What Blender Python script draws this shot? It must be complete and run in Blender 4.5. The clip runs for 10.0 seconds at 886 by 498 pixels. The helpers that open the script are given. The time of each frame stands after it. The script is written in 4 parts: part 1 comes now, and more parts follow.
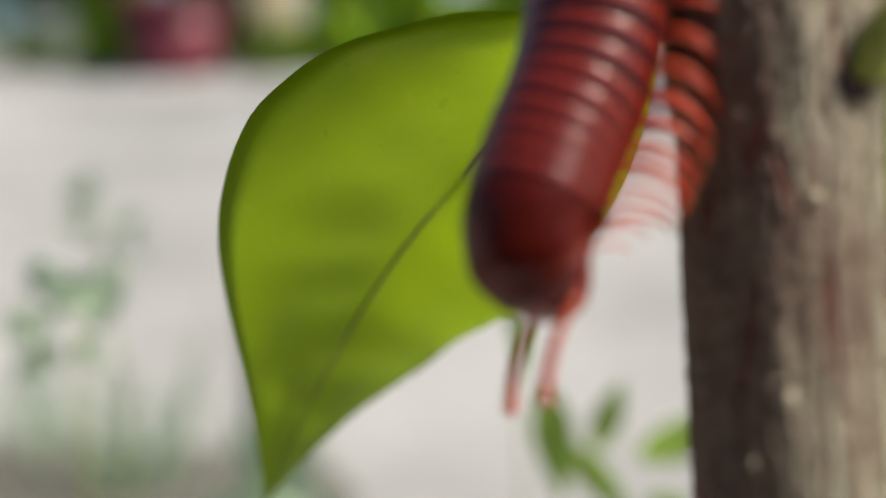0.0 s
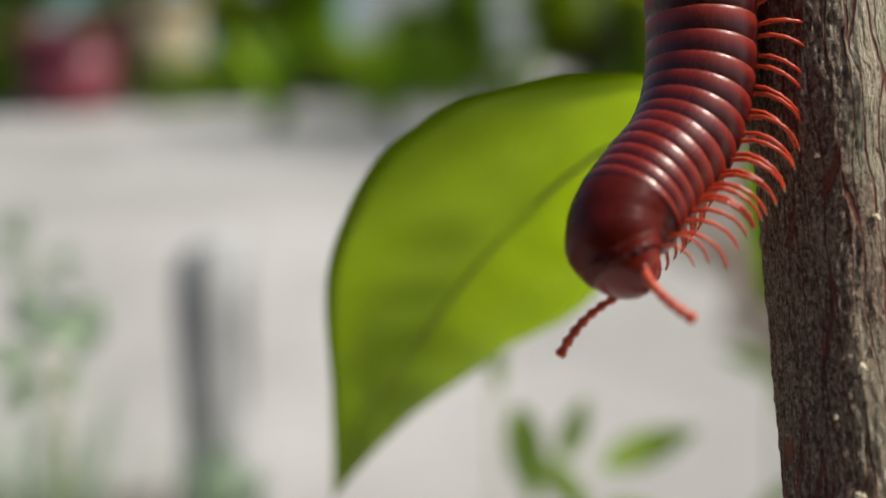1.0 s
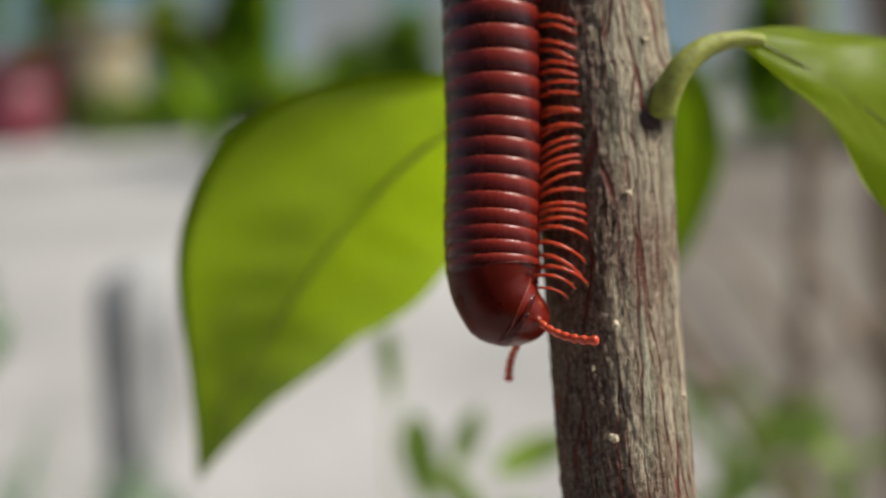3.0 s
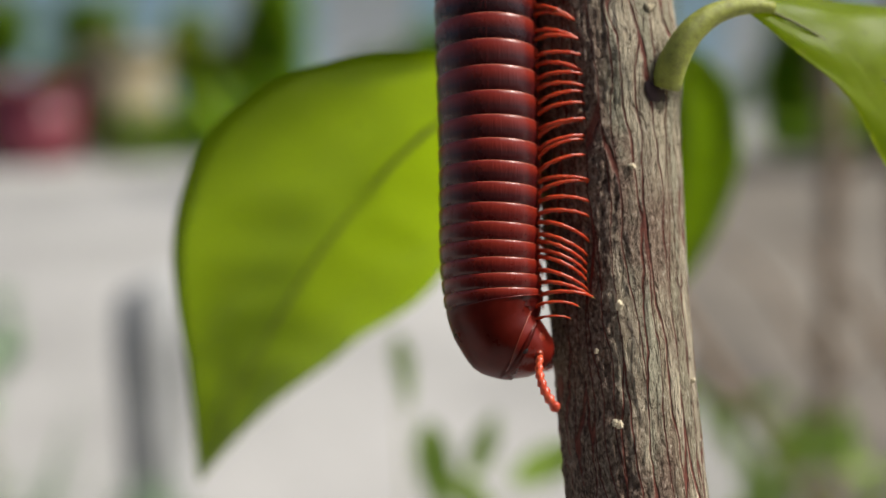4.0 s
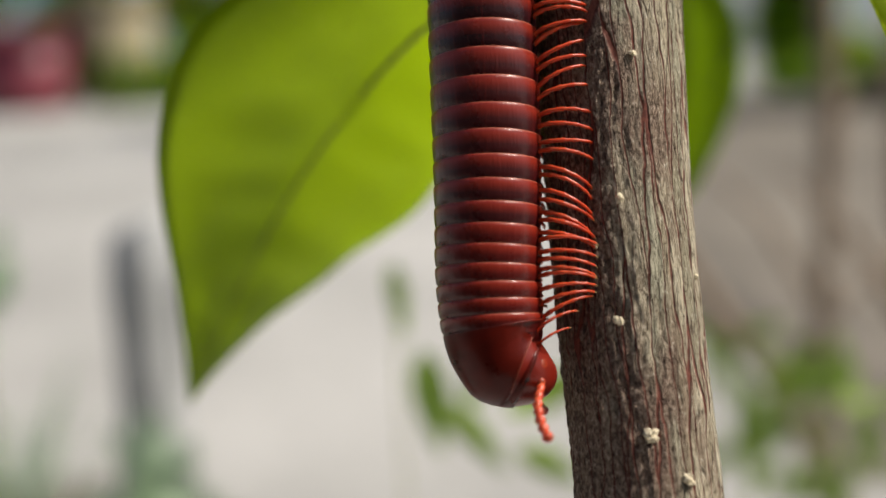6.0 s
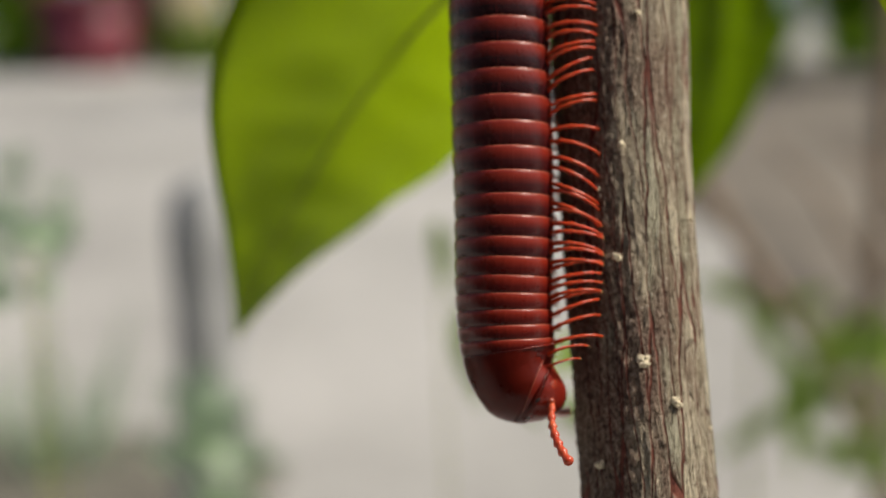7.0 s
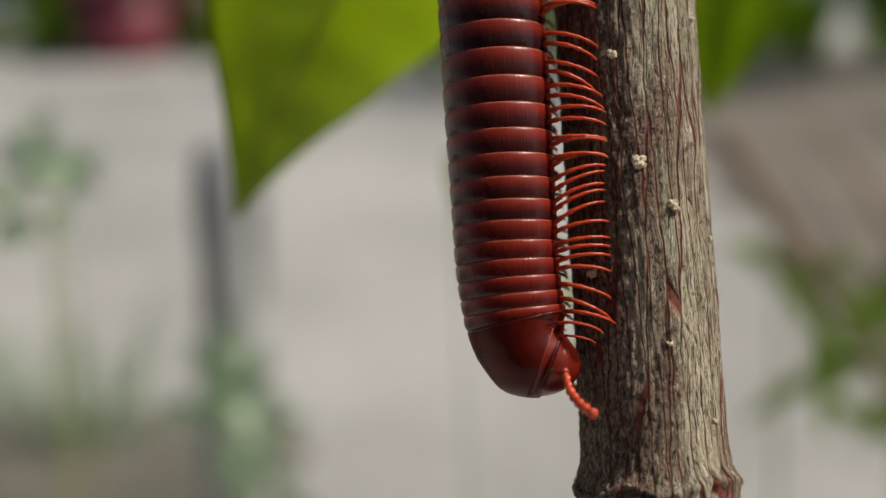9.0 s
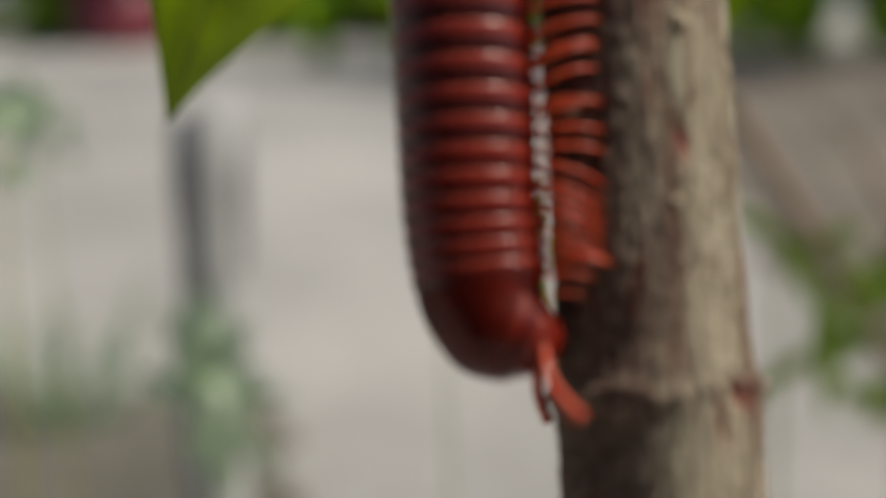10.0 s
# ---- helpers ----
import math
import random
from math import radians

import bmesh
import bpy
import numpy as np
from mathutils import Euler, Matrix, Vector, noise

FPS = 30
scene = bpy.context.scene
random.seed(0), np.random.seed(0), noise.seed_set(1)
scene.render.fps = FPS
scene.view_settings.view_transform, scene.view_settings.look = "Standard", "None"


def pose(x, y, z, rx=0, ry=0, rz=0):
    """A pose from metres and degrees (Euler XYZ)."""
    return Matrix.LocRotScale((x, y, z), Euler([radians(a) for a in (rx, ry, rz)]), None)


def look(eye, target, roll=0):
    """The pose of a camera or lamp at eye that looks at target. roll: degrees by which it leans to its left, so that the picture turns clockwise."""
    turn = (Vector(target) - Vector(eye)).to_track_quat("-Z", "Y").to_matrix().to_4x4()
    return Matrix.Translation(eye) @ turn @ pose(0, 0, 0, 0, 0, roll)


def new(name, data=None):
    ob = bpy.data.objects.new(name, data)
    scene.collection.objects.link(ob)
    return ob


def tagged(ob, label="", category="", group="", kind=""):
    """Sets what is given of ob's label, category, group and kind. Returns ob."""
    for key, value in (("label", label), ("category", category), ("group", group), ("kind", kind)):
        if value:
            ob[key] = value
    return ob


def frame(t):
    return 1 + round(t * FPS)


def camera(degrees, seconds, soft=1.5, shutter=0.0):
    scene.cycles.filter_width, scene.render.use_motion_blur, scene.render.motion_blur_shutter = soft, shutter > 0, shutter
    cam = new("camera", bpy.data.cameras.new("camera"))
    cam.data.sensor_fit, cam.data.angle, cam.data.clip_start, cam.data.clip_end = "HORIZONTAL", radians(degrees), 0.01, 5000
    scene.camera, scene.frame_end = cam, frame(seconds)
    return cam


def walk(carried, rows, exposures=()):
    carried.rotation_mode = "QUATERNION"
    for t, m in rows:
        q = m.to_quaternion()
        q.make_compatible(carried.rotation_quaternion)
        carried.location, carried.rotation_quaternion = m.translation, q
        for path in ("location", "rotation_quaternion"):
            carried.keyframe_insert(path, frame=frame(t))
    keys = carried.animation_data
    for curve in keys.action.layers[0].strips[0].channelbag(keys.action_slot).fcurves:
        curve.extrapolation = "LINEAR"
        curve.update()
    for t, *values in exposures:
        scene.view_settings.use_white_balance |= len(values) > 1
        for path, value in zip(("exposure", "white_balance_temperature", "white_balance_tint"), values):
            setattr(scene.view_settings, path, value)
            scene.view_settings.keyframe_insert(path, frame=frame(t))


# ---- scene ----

MM = 0.001

# ---- the camera and its walk (millimetres and degrees) ----
WALK = [
    (0.0, -8.82, -53.28, 10.56, 75.55, 0.62, 6.03),
    (0.3, -11.18, -58.56, 10.90, 73.83, 1.30, 4.78),
    (0.5, -13.38, -59.82, 13.69, 75.67, 0.61, 4.50),
    (0.7, -14.07, -62.38, 14.25, 75.20, -0.19, 2.99),
    (1.0, -21.30, -68.64, 13.16, 77.19, 0.17, 1.03),
    (1.2, -23.93, -69.22, 14.63, 76.05, 0.30, 0.34),
    (1.5, -20.36, -72.46, 15.35, 77.41, 0.01, -0.51),
    (1.7, -19.06, -73.40, 15.74, 76.84, -0.07, -1.67),
    (2.0, -15.78, -75.88, 14.84, 78.14, -0.16, -1.90),
    (2.2, -14.26, -77.33, 13.45, 78.58, -0.18, -1.70),
    (3.5, -11.82, -77.12, 10.39, 79.03, -0.13, -1.63),
    (4.0, -10.60, -74.48, 8.18, 79.72, 0.26, -0.52),
    (4.5, -13.00, -68.55, 6.50, 77.60, -0.14, -1.80),
    (5.0, -13.73, -65.42, 4.60, 77.51, -2.47, -3.37),
    (5.5, -10.70, -66.30, 4.99, 76.88, -0.14, -1.69),
    (6.8, -10.24, -81.49, 4.36, 77.46, 0.22, 1.08),
    (7.0, -8.02, -79.45, 4.67, 75.48, 0.15, 2.11),
    (7.5, -6.43, -75.60, 0.06, 75.11, 0.21, 2.58),
    (8.0, -6.73, -77.93, 0.23, 75.65, 0.42, 2.78),
    (8.5, -6.57, -78.28, -4.78, 76.31, 0.52, 3.10),
    (9.0, -5.27, -78.75, -7.33, 75.21, 0.20, 3.72),
    (9.5, -5.26, -74.36, -14.01, 76.09, -0.04, 2.29),
    (10.0, -3.47, -64.61, -18.48, 74.84, -0.27, 3.63),
]
cam = camera(41.0, 10.0)
cam.data.dof.use_dof = True
cam.data.dof.focus_distance = 68.0 * MM
cam.data.dof.aperture_fstop = 17.0
walk(cam, [(t, pose(x * MM, y * MM, z * MM, a, b, c)) for t, x, y, z, a, b, c in WALK],
     [(0.0, 0.16, 6500, 10), (0.5, 0.12, 6500, 10), (1.0, 0.05, 6500, 10), (1.5, -0.05, 6500, 10), (2.0, -0.02, 6500, 10), (3.5, 0.02, 6500, 10), (4.0, 0.07, 6500, 10),
      (5.0, 0.03, 6500, 10), (5.5, 0.14, 6550, 10), (6.8, -0.06, 6800, 10), (7.5, -0.16, 6800, 10), (8.0, -0.24, 6800, 10), (9.0, -0.34, 6750, 10), (10.0, -0.36, 6750, 10)])

# ---- world and sun ----
world = bpy.data.worlds.new("sky")
scene.world = world
world.use_nodes = True
SUN_ELEV, SUN_AZ = radians(52), radians(91)     # azimuth: from behind the camera, towards the right
wn = world.node_tree.nodes
sky = wn.new("ShaderNodeTexSky")
sky.sky_type, sky.sun_disc = "NISHITA", False
sky.sun_elevation, sky.sun_rotation = SUN_ELEV, math.pi - SUN_AZ
sky.dust_density, sky.ozone_density = 3.0, 1.0
world.node_tree.links.new(sky.outputs[0], wn["Background"].inputs[0])
wn["Background"].inputs[1].default_value = 0.083
to_sun = Vector((math.sin(SUN_AZ) * math.cos(SUN_ELEV), -math.cos(SUN_AZ) * math.cos(SUN_ELEV), math.sin(SUN_ELEV)))
sun = new("sun", bpy.data.lights.new("sun", "SUN"))
sun.data.energy, sun.data.angle, sun.data.color = 4.6, radians(10.0), (1.0, 0.95, 0.87)
sun.matrix_world = look(to_sun * 20, (0, 0, 0))


# ---- materials ----
class Nodes:
    """A small wrapper to write node materials in few lines."""

    def __init__(self, name):
        self.mat = bpy.data.materials.new(name)
        self.mat.use_nodes = True
        self.tree = self.mat.node_tree
        self.shader = self.tree.nodes["Principled BSDF"]
        self.out = self.tree.nodes["Material Output"]

    def add(self, kind, **values):
        node = self.tree.nodes.new(kind)
        for key, value in values.items():
            setattr(node, key, value)
        return node

    def link(self, a, b):
        self.tree.links.new(a, b)

    def coords(self, stretch=(1, 1, 1), kind="Object"):
        tc = self.add("ShaderNodeTexCoord")
        mp = self.add("ShaderNodeMapping")
        mp.inputs["Scale"].default_value = stretch
        self.link(tc.outputs[kind], mp.inputs["Vector"])
        return mp.outputs[0]

    def noise(self, vector, scale, detail=4, rough=0.55, warp=0.0):
        n = self.add("ShaderNodeTexNoise")
        n.inputs["Scale"].default_value, n.inputs["Detail"].default_value = scale, detail
        n.inputs["Roughness"].default_value, n.inputs["Distortion"].default_value = rough, warp
        self.link(vector, n.inputs["Vector"])
        return n.outputs[0]

    def ramp(self, value, *stops):
        r = self.add("ShaderNodeValToRGB")
        e = r.color_ramp.elements
        while len(e) < len(stops):
            e.new(0.5)
        for el, (p, c) in zip(e, stops):
            el.position, el.color = p, (*c, 1) if len(c) == 3 else c
        self.link(value, r.inputs[0])
        return r.outputs[0]

    def mix(self, a, b, fac, blend="MIX"):
        m = self.add("ShaderNodeMix", data_type="RGBA", blend_type=blend)
        for sock, v in ((m.inputs[6], a), (m.inputs[7], b), (m.inputs[0], fac)):
            if isinstance(v, (int, float)):
                sock.default_value = v
            elif isinstance(v, tuple):
                sock.default_value = (*v, 1)
            else:
                self.link(v, sock)
        return m.outputs[2]

    def gain(self, value, scale, shift):
        m = self.add("ShaderNodeMath", operation="MULTIPLY_ADD")
        m.inputs[1].default_value, m.inputs[2].default_value = scale, shift
        self.link(value, m.inputs[0])
        return m.outputs[0]

    def bump(self, height, strength, distance):
        b = self.add("ShaderNodeBump")
        b.inputs["Strength"].default_value, b.inputs["Distance"].default_value = strength, distance
        self.link(height, b.inputs["Height"])
        return b.outputs[0]

    def put(self, color=None, rough=None, normal=None, **values):
        for key, v in (("Base Color", color), ("Roughness", rough), ("Normal", normal)):
            if v is None:
                continue
            if isinstance(v, (int, float)):
                self.shader.inputs[key].default_value = v
            elif isinstance(v, tuple):
                self.shader.inputs[key].default_value = (*v, 1)
            else:
                self.link(v, self.shader.inputs[key])
        for key, v in values.items():
            self.shader.inputs[key.replace("_", " ")].default_value = v
        return self.mat


def grey(*v):
    return tuple((x, x, x) for x in v)


def plain(name, color, rough=0.7, scale=60.0, vary=0.35, bump=0.0):
    n = Nodes(name)
    co = n.coords()
    f = n.noise(co, scale, 5)
    fine = n.noise(co, scale * 7, 3)
    dark = tuple(c * (1 - vary) for c in color)
    light = tuple(min(1, c * (1 + vary)) for c in color)
    c = n.mix(n.ramp(f, (0.3, dark), (0.7, light)), n.ramp(fine, (0.3, dark), (0.7, light)), 0.35)
    return n.put(c, rough, n.bump(fine, 0.4, bump) if bump else None)


def shell_material(name, rim, middle, dark, gloss, rough):
    """Lacquer-smooth ring: red translucent rear rim, darkening towards the head end."""
    n = Nodes(name)
    tc = n.add("ShaderNodeTexCoord")
    sep = n.add("ShaderNodeSeparateXYZ")
    n.link(tc.outputs["Generated"], sep.inputs[0])
    ob = n.coords((1, 1, 0.12))
    streak = n.noise(ob, 5200, 3, 0.6)
    blotch = n.noise(n.coords(), 700, 4, 0.6)
    add = n.add("ShaderNodeMath", operation="MULTIPLY_ADD")
    n.link(blotch, add.inputs[0])
    add.inputs[1].default_value = 0.12
    n.link(sep.outputs[2], add.inputs[2])
    base = n.ramp(add.outputs[0], (0.30, dark), (0.58, dark), (0.74, middle), (0.90, rim), (1.0, rim))
    lip = n.ramp(n.gain(add.outputs[0], 4.0, -3.24), (0.80, (0, 0, 0)), (0.97, grey(0.8)[0]))
    base = n.mix(base, (0.42, 0.13, 0.075), lip)
    worn = n.mix(base, tuple(min(1, c * 1.5 + 0.01) for c in middle), n.ramp(streak, (0.55, (0, 0, 0)), (0.8, (0.35, 0.35, 0.35))))
    return n.put(worn, n.ramp(blotch, (0.3, grey(rough)[0]), (0.7, grey(rough + 0.08)[0])), n.bump(streak, 0.30, 0.00010),
                 Specular_IOR_Level=gloss, Coat_Weight=0.10, Coat_Roughness=0.12)


SHELL_FRONT = shell_material("shell_front", (0.240, 0.018, 0.007), (0.150, 0.010, 0.005), (0.075, 0.005, 0.004), 0.42, 0.25)
SHELL_MID = shell_material("shell_mid", (0.235, 0.018, 0.008), (0.125, 0.009, 0.005), (0.042, 0.004, 0.005), 0.45, 0.26)
SHELL_REAR = shell_material("shell_rear", (0.220, 0.018, 0.008), (0.105, 0.008, 0.005), (0.022, 0.003, 0.005), 0.44, 0.24)


def head_material():
    n = Nodes("head_shell")
    co = n.coords()
    a = n.noise(co, 500, 4)
    c = n.ramp(a, (0.3, (0.125, 0.008, 0.004)), (0.7, (0.20, 0.014, 0.006)))
    return n.put(c, n.ramp(a, (0.3, grey(0.26)[0]), (0.7, grey(0.36)[0])), n.bump(n.noise(co, 2600, 3), 0.12, 0.00006), Specular_IOR_Level=0.42, Coat_Weight=0.10, Coat_Roughness=0.14)


HEAD = head_material()
RIM = plain("shell_rim", (0.27, 0.055, 0.028), 0.35, 900, 0.3)


def leg_material(name, a, b):
    n = Nodes(name)
    co = n.coords()
    c = n.ramp(n.noise(co, 900, 3), (0.3, a), (0.7, b))
    return n.put(c, 0.35, None, Subsurface_Weight=0.25, Subsurface_Scale=0.0004)


LEG = leg_material("leg_shell", (0.40, 0.030, 0.007), (0.60, 0.072, 0.016))
ANTENNA = leg_material("antenna_shell", (0.50, 0.045, 0.017), (0.70, 0.13, 0.05))
CHEEK = leg_material("cheek_shell", (0.20, 0.018, 0.007), (0.33, 0.045, 0.014))
CLAW = plain("claw", (0.42, 0.28, 0.12), 0.4, 3000)
EYE = plain("eye", (0.010, 0.004, 0.004), 0.55, 4000)


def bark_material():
    """Pale grey-green strips of bark between red-brown cracks; one side is covered in rough pinkish-brown flakes, their
    tone darkened for its shade.
    """
    n = Nodes("bark")
    raw = n.coords()
    place = n.add("ShaderNodeSeparateXYZ")
    n.link(raw, place.inputs[0])
    turn = n.add("ShaderNodeMath", operation="ARCTAN2")         # round the stem, with the seam on its far side
    n.link(place.outputs[0], turn.inputs[0])
    n.link(n.gain(place.outputs[1], -1.0, 0.0), turn.inputs[1])
    unrolled = n.add("ShaderNodeCombineXYZ")
    n.link(n.gain(turn.outputs[0], 0.0043, 0.0), unrolled.inputs[0])
    n.link(place.outputs[2], unrolled.inputs[1])
    warp = n.add("ShaderNodeVectorMath", operation="MULTIPLY_ADD")
    wob = n.add("ShaderNodeTexNoise")
    wob.inputs["Scale"].default_value, wob.inputs["Detail"].default_value = 420, 3
    n.link(n.coords((1, 1, 0.45)), wob.inputs["Vector"])
    n.link(wob.outputs["Color"], warp.inputs[0])
    warp.inputs[1].default_value = (0.0013, 0.0, 0.0)
    n.link(unrolled.outputs[0], warp.inputs[2])

    def strips(scale, stretch, feature):
        mp = n.add("ShaderNodeMapping")
        mp.inputs["Scale"].default_value = (1, stretch, 1)
        n.link(warp.outputs[0], mp.inputs["Vector"])
        v = n.add("ShaderNodeTexVoronoi", feature=feature, voronoi_dimensions="2D")
        v.inputs["Scale"].default_value = scale
        n.link(mp.outputs[0], v.inputs["Vector"])
        return v

    edge = strips(1150, 0.048, "DISTANCE_TO_EDGE").outputs["Distance"]
    tone = strips(1150, 0.048, "F1").outputs["Color"]
    fine_edge = strips(2100, 0.13, "DISTANCE_TO_EDGE").outputs["Distance"]
    flake_edge = strips(2300, 0.30, "DISTANCE_TO_EDGE").outputs["Distance"]
    fib = n.noise(n.coords((1, 1, 0.12)), 5200, 5, 0.68, 0.3)
    fleck = n.noise(n.coords((1, 1, 0.55)), 5200, 5, 0.7, 0.4)
    patch = n.noise(n.coords((1, 1, 0.3)), 330, 4, 0.6)

    pale = n.ramp(fib, (0.34, (0.31, 0.25, 0.17)), (0.46, (0.62, 0.54, 0.38)), (0.60, (0.86, 0.77, 0.57)))
    sep = n.add("ShaderNodeSeparateColor")
    n.link(tone, sep.inputs[0])
    pale = n.mix(pale, (0.43, 0.36, 0.24), n.ramp(sep.outputs[0], (0.45, (0, 0, 0)), (0.95, grey(0.75)[0])))
    pale = n.mix(pale, (0.42, 0.44, 0.31), n.ramp(sep.outputs[1], (0.5, (0, 0, 0)), (0.95, grey(0.5)[0])))
    pale = n.mix(pale, (0.28, 0.19, 0.13), n.ramp(patch, (0.40, grey(0.75)[0]), (0.52, (0, 0, 0))))

    # flake colours, with the shade of the stem's left side mixed in
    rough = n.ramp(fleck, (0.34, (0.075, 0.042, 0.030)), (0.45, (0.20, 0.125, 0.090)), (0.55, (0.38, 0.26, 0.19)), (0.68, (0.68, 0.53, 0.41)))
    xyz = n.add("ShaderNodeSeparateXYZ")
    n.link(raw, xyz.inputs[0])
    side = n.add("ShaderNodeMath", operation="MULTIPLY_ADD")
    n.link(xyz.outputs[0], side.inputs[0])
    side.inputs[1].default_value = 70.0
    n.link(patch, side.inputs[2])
    # flakes and painted shade together, towards the left with a ragged border
    flaky_shaded = n.ramp(side.outputs[0], (0.40, grey(0.92)[0]), (0.60, grey(0.10)[0]))
    # painted sparkle: bright flecks on the pale strips, then dark pits
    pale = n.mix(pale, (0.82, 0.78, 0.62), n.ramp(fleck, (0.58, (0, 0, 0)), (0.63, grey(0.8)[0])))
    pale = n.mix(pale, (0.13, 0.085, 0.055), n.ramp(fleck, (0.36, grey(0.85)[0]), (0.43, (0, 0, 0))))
    base = n.mix(pale, rough, flaky_shaded)

    width = n.add("ShaderNodeMath", operation="MULTIPLY_ADD")
    n.link(patch, width.inputs[0])
    width.inputs[1].default_value = 0.05
    n.link(edge, width.inputs[2])
    crack = n.ramp(width.outputs[0], (0.046, grey(1)[0]), (0.082, (0, 0, 0)))
    thin = n.ramp(fine_edge, (0.0, grey(0.9)[0]), (0.085, (0, 0, 0)))
    worn = n.mix(n.ramp(flake_edge, (0.0, grey(0.9)[0]), (0.16, (0, 0, 0))), (0.0, 0.0, 0.0), n.ramp(fleck, (0.44, (0, 0, 0)), (0.52, grey(1)[0])))
    thin = n.mix(thin, (0.0, 0.0, 0.0), n.ramp(fib, (0.46, (0, 0, 0)), (0.54, grey(0.85)[0])))
    gap = n.mix(thin, worn, flaky_shaded)
    red = n.ramp(fleck, (0.35, (0.085, 0.022, 0.014)), (0.65, (0.21, 0.066, 0.044)))
    c = n.mix(base, (0.105, 0.062, 0.042), gap)
    c = n.mix(c, red, crack)
    h = n.mix(n.mix(fib, fleck, flaky_shaded), (0.0, 0.0, 0.0), n.mix(gap, crack, 1.0, "LIGHTEN"))
    return n.put(c, 0.74, n.bump(h, 1.0, 0.00072), Specular_IOR_Level=0.3)


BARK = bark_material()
LENTICEL = plain("corky_wart", (0.70, 0.61, 0.43), 0.85, 2500, 0.3, 0.00012)


def leaf_material(name, a, b, through_light, spots=False):
    n = Nodes(name)
    co = n.coords()
    big = n.noise(co, 130, 3)
    fine = n.noise(co, 1500, 4)
    c = n.mix(n.ramp(big, (0.35, a), (0.65, b)), n.ramp(fine, (0.3, a), (0.7, b)), 0.4)
    if spots:
        c = n.mix(c, (0.45, 0.42, 0.10), n.ramp(n.noise(co, 800, 2, 0.4), (0.66, (0, 0, 0)), (0.72, grey(0.6)[0])))
        c = n.mix(c, (0.03, 0.02, 0.01), n.ramp(n.noise(co, 1150, 1, 0.3, 0.6), (0.72, (0, 0, 0)), (0.75, grey(0.8)[0])))
    n.put(c, 0.42, n.bump(fine, 0.3, 0.0001))
    tr = n.add("ShaderNodeBsdfTranslucent")
    tr.inputs[0].default_value = (*through_light, 1)
    ms = n.add("ShaderNodeMixShader")
    ms.inputs[0].default_value = 0.75
    n.link(n.shader.outputs[0], ms.inputs[1])
    n.link(tr.outputs[0], ms.inputs[2])
    n.link(ms.outputs[0], n.out.inputs[0])
    return n.mat


LEAF = leaf_material("leaf_green", (0.19, 0.25, 0.018), (0.28, 0.34, 0.026), (0.57, 0.69, 0.03), True)
LEAF_DARK = leaf_material("leaf_dark_green", (0.06, 0.11, 0.005), (0.10, 0.16, 0.008), (0.40, 0.52, 0.01))
LEAF_GREY = leaf_material("leaf_grey_green", (0.36, 0.46, 0.32), (0.46, 0.56, 0.42), (0.50, 0.62, 0.44))
LEAF_HEDGE = leaf_material("leaf_hedge", (0.04, 0.09, 0.008), (0.11, 0.19, 0.015), (0.20, 0.34, 0.02))
LEAF_WEED = leaf_material("leaf_weed", (0.09, 0.17, 0.03), (0.15, 0.25, 0.05), (0.30, 0.44, 0.08))
LEAF_LIME = leaf_material("leaf_lime", (0.10, 0.20, 0.008), (0.17, 0.29, 0.012), (0.35, 0.55, 0.02))
VEIN = plain("leaf_vein", (0.13, 0.135, 0.015), 0.5, 800, 0.25)
PETIOLE = plain("leaf_stalk", (0.30, 0.33, 0.05), 0.5, 1500, 0.45, 0.00025)
SCAR = plain("node_scar", (0.045, 0.022, 0.024), 0.8, 1500)


def ground_material():
    n = Nodes("pale_concrete")
    co = n.coords()
    a = n.noise(co, 2.2, 5, 0.6)
    b = n.noise(co, 60, 5)
    c = n.mix(n.ramp(a, (0.40, (0.30, 0.295, 0.28)), (0.60, (0.46, 0.45, 0.43))), n.ramp(b, (0.3, (0.28, 0.27, 0.25)), (0.7, (0.50, 0.49, 0.45))), 0.3)
    return n.put(c, 0.9, n.bump(b, 0.5, 0.003))


CONCRETE = ground_material()
TWIG = plain("dry_twig", (0.27, 0.20, 0.14), 0.85, 200, 0.4, 0.001)
TRUNK = plain("tree_bark", (0.20, 0.155, 0.125), 0.9, 25, 0.45, 0.006)
RED = plain("red_plastic", (0.17, 0.025, 0.04), 0.45, 8, 0.2)
BLUE = plain("pale_blue_paint", (0.50, 0.71, 0.82), 0.7, 3, 0.15)
WHITE = plain("white_paint", (0.72, 0.74, 0.74), 0.7, 3, 0.1)
WEATHERED = plain("weathered_wood", (0.42, 0.43, 0.43), 0.85, 60, 0.3, 0.0006)
SOIL = plain("dry_soil", (0.165, 0.145, 0.118), 0.95, 5, 0.5, 0.004)
# for the added wall that keeps sky light off the stem and millipede
BLOCKER = plain("dark_blocker", (0.085, 0.075, 0.06), 0.9, 4, 0.4, 0.004)
BUFF = plain("buff_clay", (0.33, 0.28, 0.17), 0.8, 6, 0.25)


# ---- mesh helpers ----
def part(name, bm, material, parent=None, label="", smooth=True):
    me = bpy.data.meshes.new(name)
    if smooth:
        for f in bm.faces:
            f.smooth = True
    bm.normal_update()
    bm.to_mesh(me)
    bm.free()
    for m in material if isinstance(material, (list, tuple)) else [material]:
        me.materials.append(m)
    ob = new(name, me)
    if parent:
        ob.parent = parent
    return tagged(ob, label) if label else ob


def share(name, me, parent):
    ob = new(name, me)
    ob.parent = parent
    return ob


